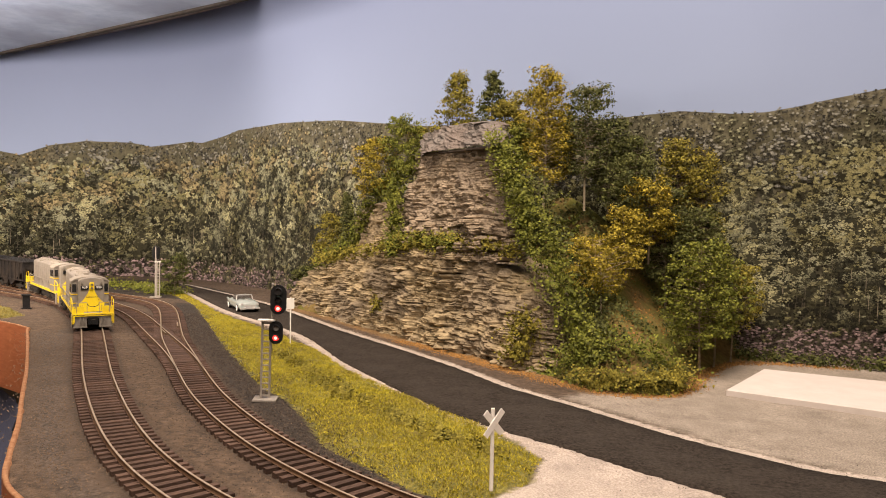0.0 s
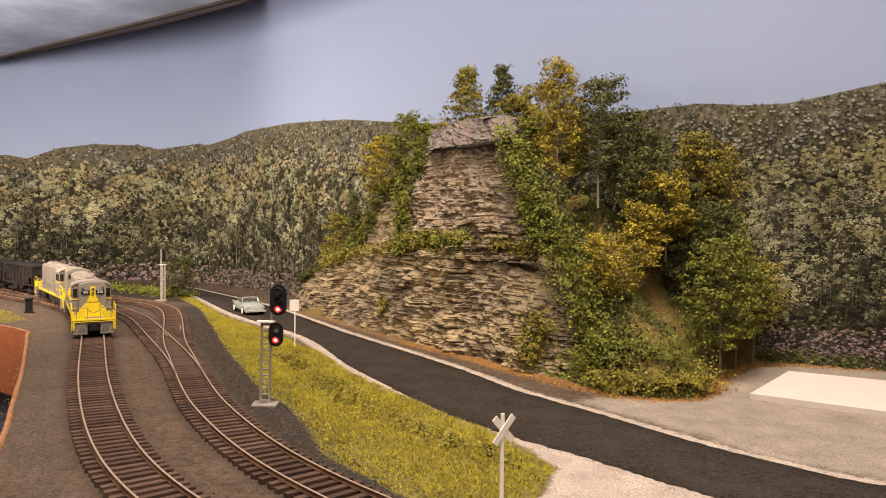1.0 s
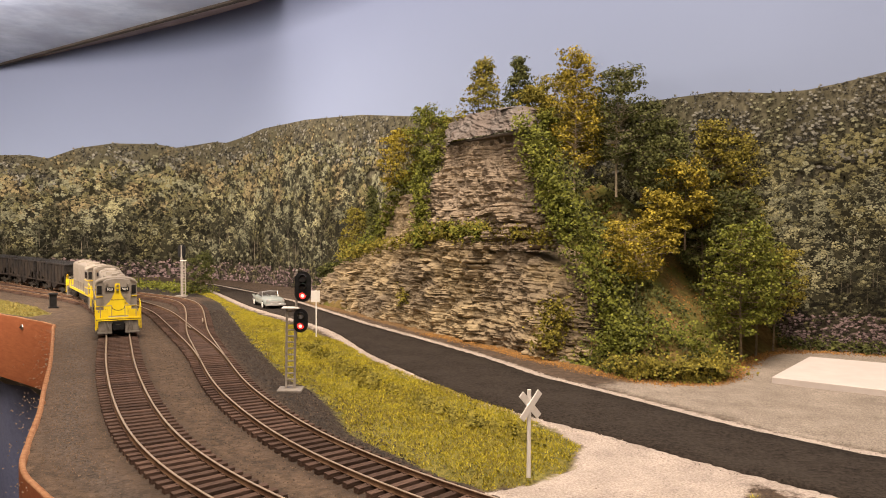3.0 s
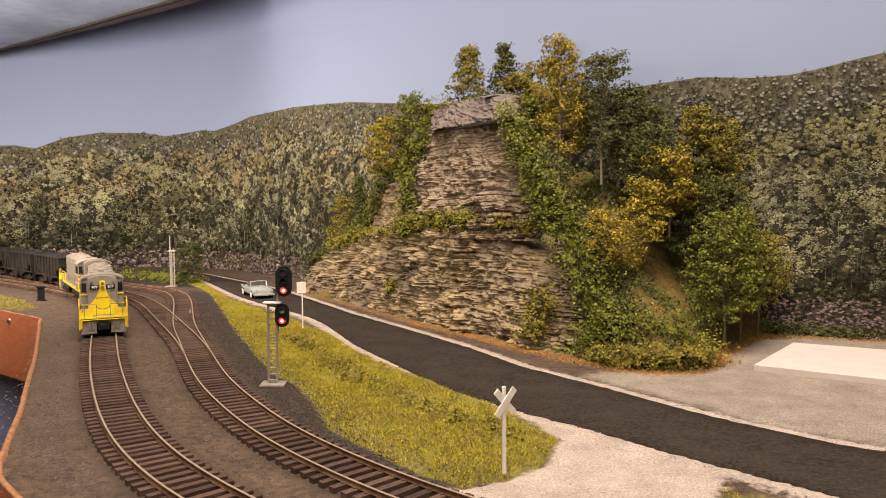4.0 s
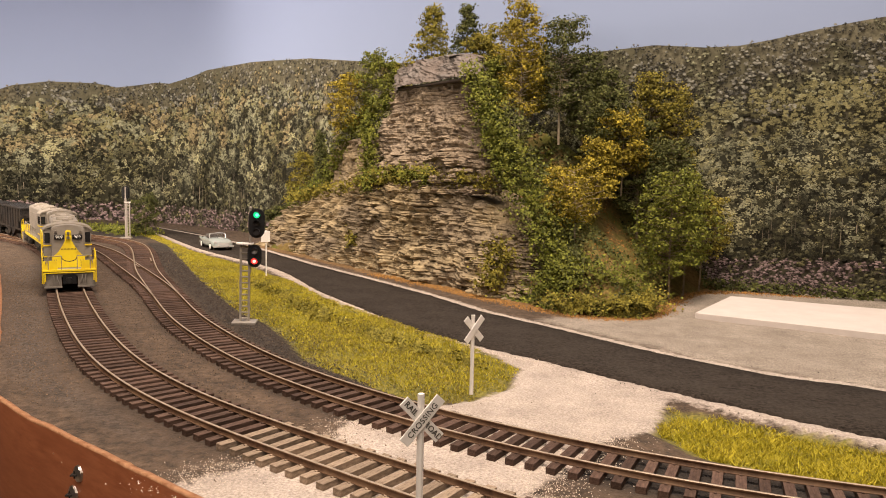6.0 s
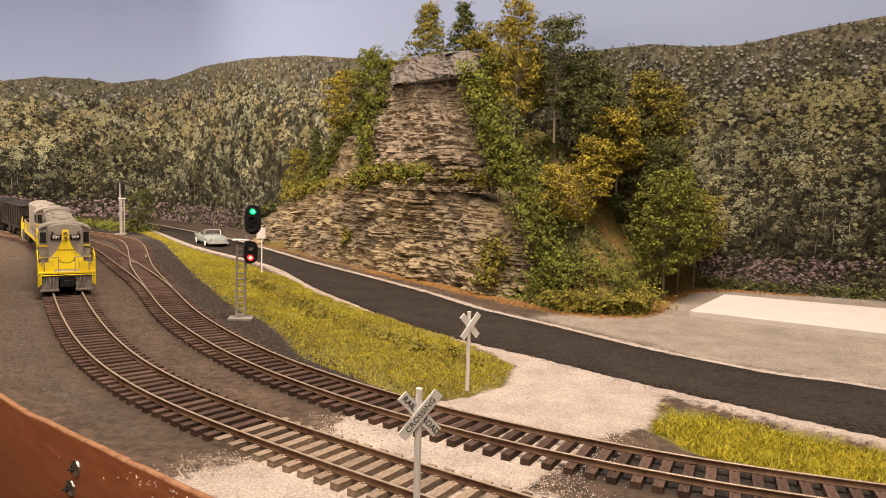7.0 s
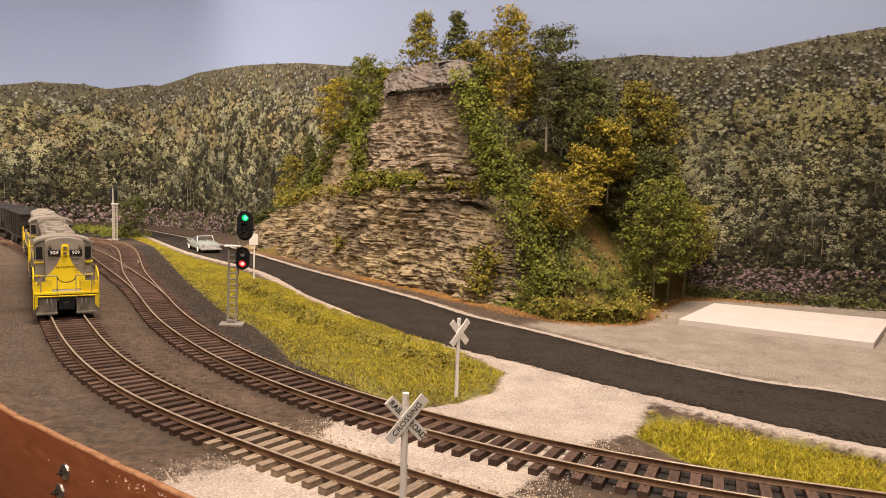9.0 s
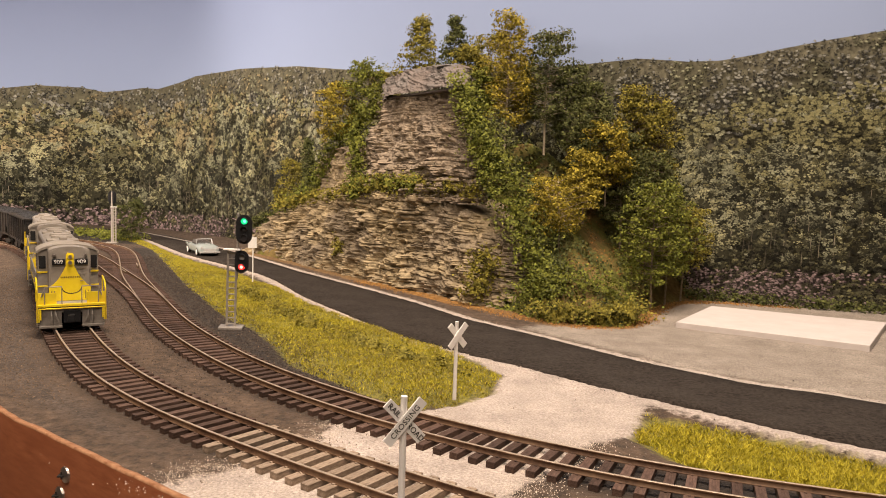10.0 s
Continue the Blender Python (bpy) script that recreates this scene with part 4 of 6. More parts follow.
def build_truck(parent, y):
    bm = bmesh.new()
    for dy in (-15.5, 15.5):
        wheelset(bm, y + dy, 5.6, 5.6)
    part("wheels", bm, M["frame"], parent)
    bm = bmesh.new()
    for sx in (-1, 1):
        box(bm, sx * 13.2, y, 7.6, 2.2, 42, 3.4, 0.5)
        box(bm, sx * 13.4, y, 5.0, 2.4, 12, 4.4, 0.6)
        for dy in (-15.5, 15.5):
            box(bm, sx * 13.6, y + dy, 5.8, 3.0, 6.0, 5.6, 0.7)
            cyl(bm, (sx * 15.4, y + dy, 5.8), (sx * 16.2, y + dy, 5.8), 1.6, seg=10)
        tube(bm, [(sx * 14.8, y - 20, 3.6), (sx * 14.8, y + 20, 3.6)], 0.4)
    part("truck", bm, M["frame"], parent)


def handrail(bm, pts, r=0.33):
    tube(bm, pts, r, 6)


def text_mesh(name, words, size, parent, material, m, spacing=1.0):
    cu = bpy.data.curves.new(name, "FONT")
    cu.body, cu.size, cu.align_x, cu.align_y, cu.extrude, cu.space_character = words, size * MM, "CENTER", "CENTER", 0.00006, spacing
    tmp = bpy.data.objects.new(name, cu)
    scene.collection.objects.link(tmp)
    me = bpy.data.meshes.new_from_object(tmp.evaluated_get(bpy.context.evaluated_depsgraph_get()))
    bpy.data.objects.remove(tmp)
    me.materials.clear()
    me.materials.append(material)
    ob = new(name, me)
    ob.parent, ob.matrix_local = parent, m
    return ob


def arch(w, z0, h, n=10):
    """Outline of a body section: flat sides up to z0 + h, arched roof."""
    pts = [(-w, z0), (w, z0)]
    pts += [(w * math.cos(a), z0 + h + 3.2 * math.sin(a)) for a in np.linspace(0, math.pi, n)]
    return pts


def build_loco(front):
    """A road-switcher, front at +y, centre at the origin, rail top at z = 0."""
    ob = empty("diesel_locomotive", "grey and yellow diesel road switcher locomotive on the curved track" if front else "trailing grey and yellow diesel road switcher locomotive",
               "locomotive", "model train")
    H = LOCO_LEN / 2 - 5
    for y in (-54, 54):
        build_truck(ob, y)
    bm = bmesh.new()
    box(bm, 0, 0, 12.6, 31.0, 2 * H - 4, 2.6, 0.3)
    box(bm, 0, 0, 10.4, 20.0, 2 * H - 30, 2.4, 0.3)
    part("walkway", bm, M["grey"], ob)
    bm = bmesh.new()
    box(bm, 0, 0, 7.0, 25.0, 42.0, 8.0, 1.4)
    part("fuel_tank", bm, M["frame"], ob)
    bm = bmesh.new()
    for sx in (-1, 1):
        box(bm, sx * 15.4, 0, 13.4, 0.6, 2 * H - 34, 2.8, 0.1)
    part("sill_stripe", bm, M["yellow"], ob, "yellow side sill")
    # end platforms, pilots and steps
    for sy in (-1, 1):
        bm = bmesh.new()
        prism(bm, [(-16, 1.8), (-5.2, 1.8), (-5.2, 9.6), (5.2, 9.6), (5.2, 1.8), (16, 1.8), (17.2, 10), (17.2, 12.6), (-17.2, 12.6), (-17.2, 10)], sy * (H - 0.8), sy * (H + 0.8), "y")
        box(bm, 10.7, sy * (H + 1.3), 1.9, 11.5, 2.6, 1.2, 0.2)
        box(bm, -10.7, sy * (H + 1.3), 1.9, 11.5, 2.6, 1.2, 0.2)
        part("pilot", bm, M["pilot"], ob, "dirty grey pilot plate")
        bm = bmesh.new()
        box(bm, 0, sy * (H + 0.4), 13.6, 34.0, 3.0, 1.3, 0.2)
        box(bm, -12.4, sy * (H + 0.0), 17.4, 9.6, 0.8, 6.4, 0.15)
        box(bm, 12.4, sy * (H + 0.0), 17.4, 9.6, 0.8, 6.4, 0.15)
        for sx in (-1, 1):
            box(bm, sx * 16.5, sy * (H - 7), 15.0, 0.6, 13.0, 2.4, 0.1)
        part("end_platform", bm, M["yellow"], ob, "yellow end platform")
        for sx in (-1, 1):
            bm = bmesh.new()
            for k in range(3):
                box(bm, sx * 15.0, sy * (H - 8.5), 2.6 + 3.4 * k, 4.6, 7.0, 0.6)
            box(bm, sx * 17.1, sy * (H - 8.5), 7.0, 0.5, 8.0, 11.0)
            part("step", bm, M["grey"], ob)
        bm = bmesh.new()
        box(bm, 0, sy * (H + 3.6), 7.0, 2.6, 6.4, 3.2, 0.5)
        box(bm, 0.7, sy * (H + 6.6), 7.0, 3.6, 2.0, 4.2, 0.6)
        box(bm, 0, sy * (H + 0.9), 7.2, 8.6, 1.4, 7.0, 0.4)
        part("coupler", bm, M["black"], ob, "black knuckle coupler")
        bm = bmesh.new()
        for x0, x1 in ((-8.2, -6.0), (-10.4, -9.2), (8.2, 6.0), (10.4, 9.2)):
            tube(bm, [(x0, sy * (H + 1.2), 10.8), (x0 * 0.98, sy * (H + 2.4), 8.0), (x1 * 1.1, sy * (H + 2.2), 3.6)], 0.42)
        part("air_hose", bm, M["pilot"], ob)
        for sx in (-1, 1):
            bm = bmesh.new()
            handrail(bm, [(sx * 17.2, sy * (H - 15.0), 14), (sx * 17.2, sy * (H - 15.0), 27.5), (sx * 17.2, sy * (H - 3.4), 26.0), (sx * 17.2, sy * (H + 0.6), 22.5), (sx * 17.3, sy * (H + 0.9), 4.5)], 0.38)
            handrail(bm, [(sx * 15.6, sy * (H + 1.8), 6.0), (sx * 15.6, sy * (H + 1.8), 12.0)], 0.45)
            part("grab_rail", bm, M["yellow"], ob, "yellow handrail")
        for sx in (-1, 1):
            bm = bmesh.new()
            handrail(bm, [(sx * 5.0, sy * (H + 0.8), 13.8), (sx * 5.0, sy * (H + 0.8), 24.0), (sx * 13.5, sy * (H + 0.8), 24.0), (sx * 15.2, sy * (H + 0.8), 18.6)], 0.3)
            handrail(bm, [(sx * 13.5, sy * (H + 0.8), 24.0), (sx * 13.5, sy * (H + 0.8), 13.8)], 0.3)
            part("end_rail", bm, M["grey"], ob)
        bm = bmesh.new()
        tube(bm, [(5.0 * math.cos(a), sy * (H + 0.8), 23.4 - 3.4 * math.sin(a)) for a in np.linspace(0, math.pi, 9)], 0.28)
        part("chain", bm, M["frame"], ob)
        bm = bmesh.new()
        handrail(bm, [(-16.4, sy * (H + 1.9), 12.0), (16.4, sy * (H + 1.9), 12.0)], 0.36)
        handrail(bm, [(-16.4, sy * (H + 1.9), 12.0), (-16.4, sy * (H + 1.9), 4.8)], 0.36)
        handrail(bm, [(16.4, sy * (H + 1.9), 12.0), (16.4, sy * (H + 1.9), 4.8)], 0.36)
        part("uncoupling_bar", bm, M["yellow"], ob)
    for sx in (-1, 1):
        bm = bmesh.new()
        ys = np.linspace(-H + 16, H - 58, 7)
        handrail(bm, [(sx * 15.6, ys[0], 24.6), (sx * 15.6, ys[-1], 24.6)], 0.36)
        for y in ys:
            handrail(bm, [(sx * 15.6, y, 13.6), (sx * 15.6, y, 24.6)], 0.34)
        part("side_rail", bm, M["grey"], ob)
    # hoods
    HN = H - 12.0
    cab1, cab0 = HN - 13.5, HN - 34.0
    bm = bmesh.new()
    vs = prism(bm, arch(10.8, 13.9, 28.0), cab1, HN, "y")
    bmesh.ops.bevel(bm, geom=[e for e in bm.edges if all(abs(v.co.y - HN) < 0.1 for v in e.verts)], offset=0.9, segments=2, affect="EDGES")
    part("short_hood", bm, M["grey"], ob)
    bm = bmesh.new()
    prism(bm, arch(10.6, 13.9, 27.4), -HN, cab0, "y")
    for sx in (-1, 1):
        for y in np.linspace(-HN + 8, cab0 - 8, 11):
            box(bm, sx * 10.7, y, 27.0, 0.4, 9.0, 20.0, 0.1)
    part("long_hood", bm, M["grey"], ob)
    for y in (-HN + 12, -HN + 30, -12, 6):
        bm = bmesh.new()
        cyl(bm, (0, y, 44.0), (0, y, 45.6), 6.2, 5.8, 18)
        part("roof_fan", bm, M["roofgrey"], ob)
    for y, w, l, h, z in ((-30, 5.0, 9.0, 2.0, 45.0), (24, 4.2, 8.0, 2.6, 44.8)):
        bm = bmesh.new()
        box(bm, 0, y, z, w, l, h, 0.4)
        part("exhaust_stack", bm, M["roofgrey"], ob)
    for y in (-46, 18):
        for x in (-6.5, 6.5):
            bm = bmesh.new()
            box(bm, x, y, 43.6, 5, 12, 1.6, 0.4)
            part("roof_hatch", bm, M["roofgrey"], ob)
    # cab
    bm = bmesh.new()
    prism(bm, arch(15.9, 13.9, 26.4, 14), cab0, cab1, "y")
    part("cab", bm, M["grey"], ob)
    bm = bmesh.new()
    outer = [(16.6 * math.cos(a), 40.5 + 5.0 * math.sin(a)) for a in np.linspace(0, math.pi, 16)]
    inner = [(15.7 * math.cos(a), 40.1 + 3.9 * math.sin(a)) for a in np.linspace(math.pi, 0, 16)]
    prism(bm, outer + inner, cab0 - 1.0, cab1 + 1.0, "y")
    part("cab_roof", bm, M["roofgrey"], ob, "dusty arched cab roof")
    for sx in (-1, 1):
        for wx, wy, wz, ax, ay in ((13.5, cab1 + 0.1, 35.0, 3.6, 0.8), (13.5, cab0 - 0.1, 35.0, 3.6, 0.8), (15.9, (cab0 + cab1) / 2 + 4.4, 34.6, 0.6, 7.0), (15.9, (cab0 + cab1) / 2 - 4.4, 34.6, 0.6, 7.0)):
            bm = bmesh.new()
            box(bm, sx * wx, wy, wz, ax, ay, 7.4, 0.25)
            part("cab_window", bm, M["window"], ob, "dark cab window")
    bm = bmesh.new()
    for sx in (-1, 1):
        box(bm, sx * 13.4, cab1 + 0.3, 29.2, 5.2, 0.5, 0.9)
        box(bm, sx * 13.4, cab1 + 0.3, 21.0, 5.2, 0.5, 0.9)
        for z in (29.2, 21.0):
            box(bm, sx * 16.0, (cab0 + cab1) / 2, z, 0.5, 19.6, 0.9)
    part("cab_stripe", bm, M["yellow"], ob)
    # nose: flared yellow panel, number boards, lamps
    for sy, face in ((1, HN), (-1, -HN)):
        bm = bmesh.new()
        vee = [(-10.7, 14.2), (10.7, 14.2), (10.7, 22.0), (8.4, 23.8), (6.0, 26.6), (3.9, 30.2), (2.2, 34.0), (2.0, 40.6), (1.2, 41.4), (-1.2, 41.4), (-2.0, 40.6), (-2.2, 34.0), (-3.9, 30.2), (-6.0, 26.6), (-8.4, 23.8), (-10.7, 22.0)]
        prism(bm, vee, face + sy * 0.05, face + sy * 0.45, "y")
        part("nose_panel", bm, M["yellow"], ob, "yellow flared nose panel")
        bm = bmesh.new()
        cyl(bm, (0, face + sy * 0.3, 39.2), (0, face + sy * 1.6, 39.2), 1.55, 1.5, 16)
        cyl(bm, (0, face + sy * 0.3, 36.0), (0, face + sy * 1.6, 36.0), 1.55, 1.5, 16)
        part("headlight", bm, M["yellow"], ob)
        bm = bmesh.new()
        cyl(bm, (0, face + sy * 1.6, 39.2), (0, face + sy * 1.75, 39.2), 1.1, 1.1, 14)
        cyl(bm, (0, face + sy * 1.6, 36.0), (0, face + sy * 1.75, 36.0), 1.1, 1.1, 14)
        part("lens", bm, M["chrome"], ob)
        for sx in (-1, 1):
            bm = bmesh.new()
            box(bm, sx * 5.9, face + sy * 0.5, 36.4, 6.6, 1.2, 3.4, 0.5)
            board = part("number_board", bm, M["black"], ob, "black number board")
            if front:
                text_mesh("digits", "909", 3.1, ob, M["white"], mpose(sx * 5.9, face + sy * 1.16, 36.4, 90, 0, 180 if sy > 0 else 0))
            bm = bmesh.new()
            cyl(bm, (sx * 8.0, face + sy * 0.2, 40.0), (sx * 8.0, face + sy * 1.2, 40.0), 0.9, 0.8, 12)
            part("marker_lamp", bm, M["chrome"], ob)
        bm = bmesh.new()
        for x0 in np.linspace(-4.6, 4.6, 11):
            box(bm, x0, face + sy * 0.5, 27.6, 0.55, 0.12, 0.95)
        part("lettering", bm, M["lettering"], ob, "faded dark lettering on the nose")
        bm = bmesh.new()
        for z in (25.4, 29.6, 33.2):
            tube(bm, [(-6.6, face + sy * 0.2, z), (-6.6, face + sy * 1.2, z), (-3.2 - (33 - z) * 0.25, face + sy * 1.2, z)], 0.2, 5)
        for k in (-9.4, -8.0, 8.0, 9.4):
            tube(bm, [(k, face + sy * 0.4, 15), (k, face + sy * 0.9, 20)], 0.2, 5)
        part("grab_iron", bm, M["pilot"], ob)
    return ob


def build_hopper():
    ob = empty("hopper_wagon", "black open-top coal hopper wagon with ribbed sides, full of coal", "hopper wagon", "model train")
    for y in (-34, 34):
        bm = bmesh.new()
        for dy in (-10, 10):
            wheelset(bm, y + dy, 4.8, 4.8)
        part("wheels", bm, M["frame"], ob)
        bm = bmesh.new()
        for sx in (-1, 1):
            box(bm, sx * 11.5, y, 5.4, 2.0, 27, 3.0, 0.5)
            box(bm, sx * 11.6, y, 4.6, 2.2, 8, 5.0, 0.6)
        part("truck", bm, M["frame"], ob)
    bm = bmesh.new()
    L = 58
    prism(bm, [(-L, 38), (-L, 27), (-L + 18, 20), (-12, 6), (-5, 6), (0, 14), (5, 6), (12, 6), (L - 18, 20), (L, 27), (L, 38)], -15, 15, "x")
    box(bm, 0, 0, 11, 7, 2 * L + 2, 4, 0.3)
    part("body", bm, M["hopper"], ob)
    bm = bmesh.new()
    for sx in (-1, 1):
        box(bm, sx * 15.6, 0, 37.6, 1.8, 2 * L + 1.4, 1.6, 0.2)
        box(bm, sx * 15.4, 0, 13.6, 1.2, 2 * L + 1.4, 2.0, 0.2)
    for sy in (-1, 1):
        box(bm, 0, sy * (L + 0.3), 37.6, 32, 1.6, 1.6, 0.2)
    part("top_chord", bm, M["hopper"], ob)
    for sx in (-1, 1):
        for y in np.linspace(-L + 2, L - 2, 9):
            bm = bmesh.new()
            box(bm, sx * 15.7, y, 25.5, 1.5, 2.0, 23.0, 0.2)
            part("rib", bm, M["hopper"], ob)
    for sy in (-1, 1):
        bm = bmesh.new()
        for sx in (-13.5, -6, 6, 13.5):
            box(bm, sx, sy * (L - 0.5), 23, 1.4, 1.4, 27)
        for z in np.linspace(12, 34, 6):
            tube(bm, [(9.5, sy * (L + 0.8), z), (14.5, sy * (L + 0.8), z)], 0.3, 5)
        part("end_frame", bm, M["hopper"], ob)
        bm = bmesh.new()
        box(bm, 0, sy * (L + 4), 8.6, 2.6, 8, 3.4, 0.5)
        part("coupler", bm, M["black"], ob)
    bm = bmesh.new()
    for k, z in enumerate((26.5, 29.5)):
        for y in np.linspace(-16, 16, 5):
            box(bm, -16.55, y + k * 2, z, 0.12, 3.4, 1.4)
    part("lettering", bm, M["pilot"], ob, "faded lettering bars")
    bm = bmesh.new()
    bmesh.ops.create_grid(bm, x_segments=18, y_segments=60, size=1)
    for v in bm.verts:
        x, y = v.co.x, v.co.y
        v.co = (x * 14.6, y * (L - 0.8), 36.4 + 4.2 * (1 - x * x) * (1 - y ** 6) + 0.9 * noise.noise(Vector((x * 6, y * 24, 3))))
    part("coal_load", bm, M["coal"], ob, "heaped coal load")
    return ob


LEN_1 = line_length(TRACK_1)


def nearest_s(x, y):
    i = int(np.argmin(np.hypot(TRACK_1[:, 0] - x, TRACK_1[:, 1] - y)))
    return float(np.r_[0, np.cumsum(np.hypot(*np.diff(TRACK_1, axis=0).T))][i])


NOSE_START = nearest_s(-345, 737) - 18
NOSE_WAY = [(0, 26.0), (0.5, 35.0), (1, 44.2), (1.5, 53.3), (2, 62.5), (2.5, 72.0), (3, 88.0), (3.5, 104.0), (4, 121.0), (4.5, 135.7), (5, 149.3),
            (5.5, 168.0), (6, 185.7), (6.5, 203.3), (7, 221.0), (7.5, 236.7), (8, 255.3), (8.5, 275.0), (9, 292.7), (9.5, 309.3), (10, 325.0)]


def rider_rows(behind, half):
    """Poses of a vehicle whose centre rolls the given way behind the nose, on trucks half a wheelbase before and behind."""
    rows = []
    for t, d in NOSE_WAY:
        s = NOSE_START - d + behind
        (fx, fy), _ = along(TRACK_1, s - half)
        (rx, ry), _ = along(TRACK_1, s + half)
        rows.append((t, mpose((fx + rx) / 2, (fy + ry) / 2, RAIL_TOP, 0, 0, math.degrees(math.atan2(fy - ry, fx - rx)) - 90)))
    return rows


NOSE_TO_CENTRE = LOCO_LEN / 2 - 5 - 12
loco_1 = build_loco(True)
loco_2 = build_loco(False)
hopper_1 = build_hopper()
RIDERS = [(loco_1, NOSE_TO_CENTRE, 76), (loco_2, NOSE_TO_CENTRE + LOCO_LEN + 4, 66)]
HOP0 = NOSE_TO_CENTRE + LOCO_LEN * 1.5 + 8 + 62
for k in range(4):
    h = hopper_1 if k == 0 else copy_thing(hopper_1, Matrix.Identity(4))
    RIDERS.append((h, HOP0 + k * 126, 34))

# ---- signals ----


def oval(w, h, n=12):
    """Outline of an upright plate with round ends."""
    r = w / 2
    top = [(r * math.cos(a), h / 2 - r + r * math.sin(a)) for a in np.linspace(0, math.pi, n)]
    low = [(r * math.cos(a), -h / 2 + r + r * math.sin(a)) for a in np.linspace(math.pi, 2 * math.pi, n)]
    return top + low


def lens_disc(name, x, y, z, r, material, parent, label="", dome=0.5):
    bm = bmesh.new()
    cyl(bm, (x, y, z), (x, y - 0.35, z), r, r, 20)
    cyl(bm, (x, y - 0.35, z), (x, y - 0.35 - dome, z), r, r * 0.45, 20)
    return part(name, bm, material, parent, label)


def signal_head(parent, x, z, w, h, lens_z, y=-2.0):
    bm = bmesh.new()
    prism(bm, [(x + a, z + b) for a, b in oval(w, h)], y - 0.4, y + 0.4, "y")
    prism(bm, [(x + a, z + b) for a, b in oval(w * 0.6, h * 0.82)], y + 0.4, y + 3.0, "y")
    head = part("signal_head", bm, M["black"], parent, "black oval target plate")
    for dz in lens_z:
        bm = bmesh.new()
        r = 2.15
        for k, a in enumerate(np.linspace(0.1, math.pi - 0.1, 10)[:-1]):
            b = a + (math.pi - 0.2) / 9
            q = [bm.verts.new((x + r * math.cos(c), yy, z + dz + r * math.sin(c))) for c, yy in ((a, y - 0.4), (b, y - 0.4), (b, y - 3.4), (a, y - 3.4))]
            bm.faces.new(q)
        bmesh.ops.remove_doubles(bm, verts=bm.verts, dist=0.01)
        geom = bmesh.ops.solidify(bm, geom=bm.faces[:], thickness=0.3)
        part("visor", bm, M["black"], parent)
    return head


def ladder(parent, x0, x1, z1, y=0.0, step=3.6):
    for x in (x0, x1):
        bm = bmesh.new()
        box(bm, x, y, z1 / 2, 1.2, 1.1, z1)
        part("post", bm, M["alu"], parent)
    for z in np.arange(2.5, z1 - 1, step):
        bm = bmesh.new()
        tube(bm, [(x0, y, z), (x1, y, z)], 0.45, 6)
        part("rung", bm, M["alu"], parent)


def build_signal():
    ob = empty("railway_signal", "two-headed colour light signal on a silver ladder mast", "signal", m=mpose(-106, 449, -0.6, 0, 0.8, 4))
    bm = bmesh.new()
    box(bm, 0, 0, 0.3, 14, 12, 1.2, 0.2)
    part("base_plate", bm, M["alu"], ob)
    ladder(ob, -2.7, 2.2, 47.5)
    bm = bmesh.new()
    cyl(bm, (2.6, 0.8, 30), (2.6, 0.8, 69), 0.65, 0.65, 10)
    cyl(bm, (2.6, 0.8, 69), (2.6, 0.8, 70), 0.9, 0.4, 10)
    part("mast", bm, M["alu"], ob)
    bm = bmesh.new()
    box(bm, -0.2, -1.0, 47.8, 10.0, 5.0, 0.9, 0.3)
    part("platform", bm, M["white"], ob)
    signal_head(ob, 6.6, 60.2, 9.4, 17.6, (5.0, 0, -5.0))
    signal_head(ob, 5.6, 40.6, 8.2, 13.6, (2.9, -2.9))
    yl = -2.45
    lens_disc("green_lamp", 6.6, yl, 65.2, 2.0, M["green"], ob, "green lamp")
    lens_disc("green_core", 6.9, yl - 0.5, 65.2, 1.0, M["greenhot"], ob)
    lens_disc("middle_lens", 6.6, yl, 60.2, 1.9, M["darklens"], ob)
    lens_disc("red_lamp", 6.6, yl, 55.2, 2.0, M["red"], ob, "glowing red lamp")
    lens_disc("red_core", 6.6, yl - 0.5, 55.0, 1.0, M["redhot"], ob)
    lens_disc("grey_lens", 5.6, yl, 43.5, 1.8, M["greylens"], ob)
    lens_disc("low_red_lamp", 5.6, yl, 37.7, 2.0, M["red"], ob, "glowing red lamp")
    lens_disc("low_red_core", 5.6, yl - 0.5, 37.5, 1.0, M["redhot"], ob)
    # an added dark disc slides from the green lamp to the upper red one, hiding whichever is off
    bm = bmesh.new()
    cyl(bm, (0, 0, 0), (0, -0.4, 0), 2.45, 2.3, 20)
    sh = part("shutter", bm, M["darklens"], ob, "dark disc added to hide the unlit lamp")
    return ob, sh


signal, shutter = build_signal()
SHUT_A, SHUT_B = mpose(6.6, -3.9, 65.2), mpose(6.6, -3.9, 55.2)


def build_far_signal():
    ob = empty("railway_signal", "single-headed signal on a silver ladder mast seen from behind", "signal", m=mpose(-376, 985, -0.8, 0, 0, 190))
    bm = bmesh.new()
    box(bm, 0, 0, 0.4, 14, 12, 1.4, 0.2)
    part("base_plate", bm, M["alu"], ob)
    bm = bmesh.new()
    cyl(bm, (0, 0, 0.5), (0, 0, 66), 1.4, 1.2, 10)
    part("mast", bm, M["alu"], ob)
    ladder(ob, -5.0, -1.8, 46, 2.2)
    bm = bmesh.new()
    box(bm, -2.5, 1.5, 46.5, 8, 5, 0.9, 0.2)
    part("platform", bm, M["white"], ob)
    signal_head(ob, 0, 58.5, 9.8, 18.0, (5.0, 0, -5.0))


build_far_signal()

# ---- crossing signs ----


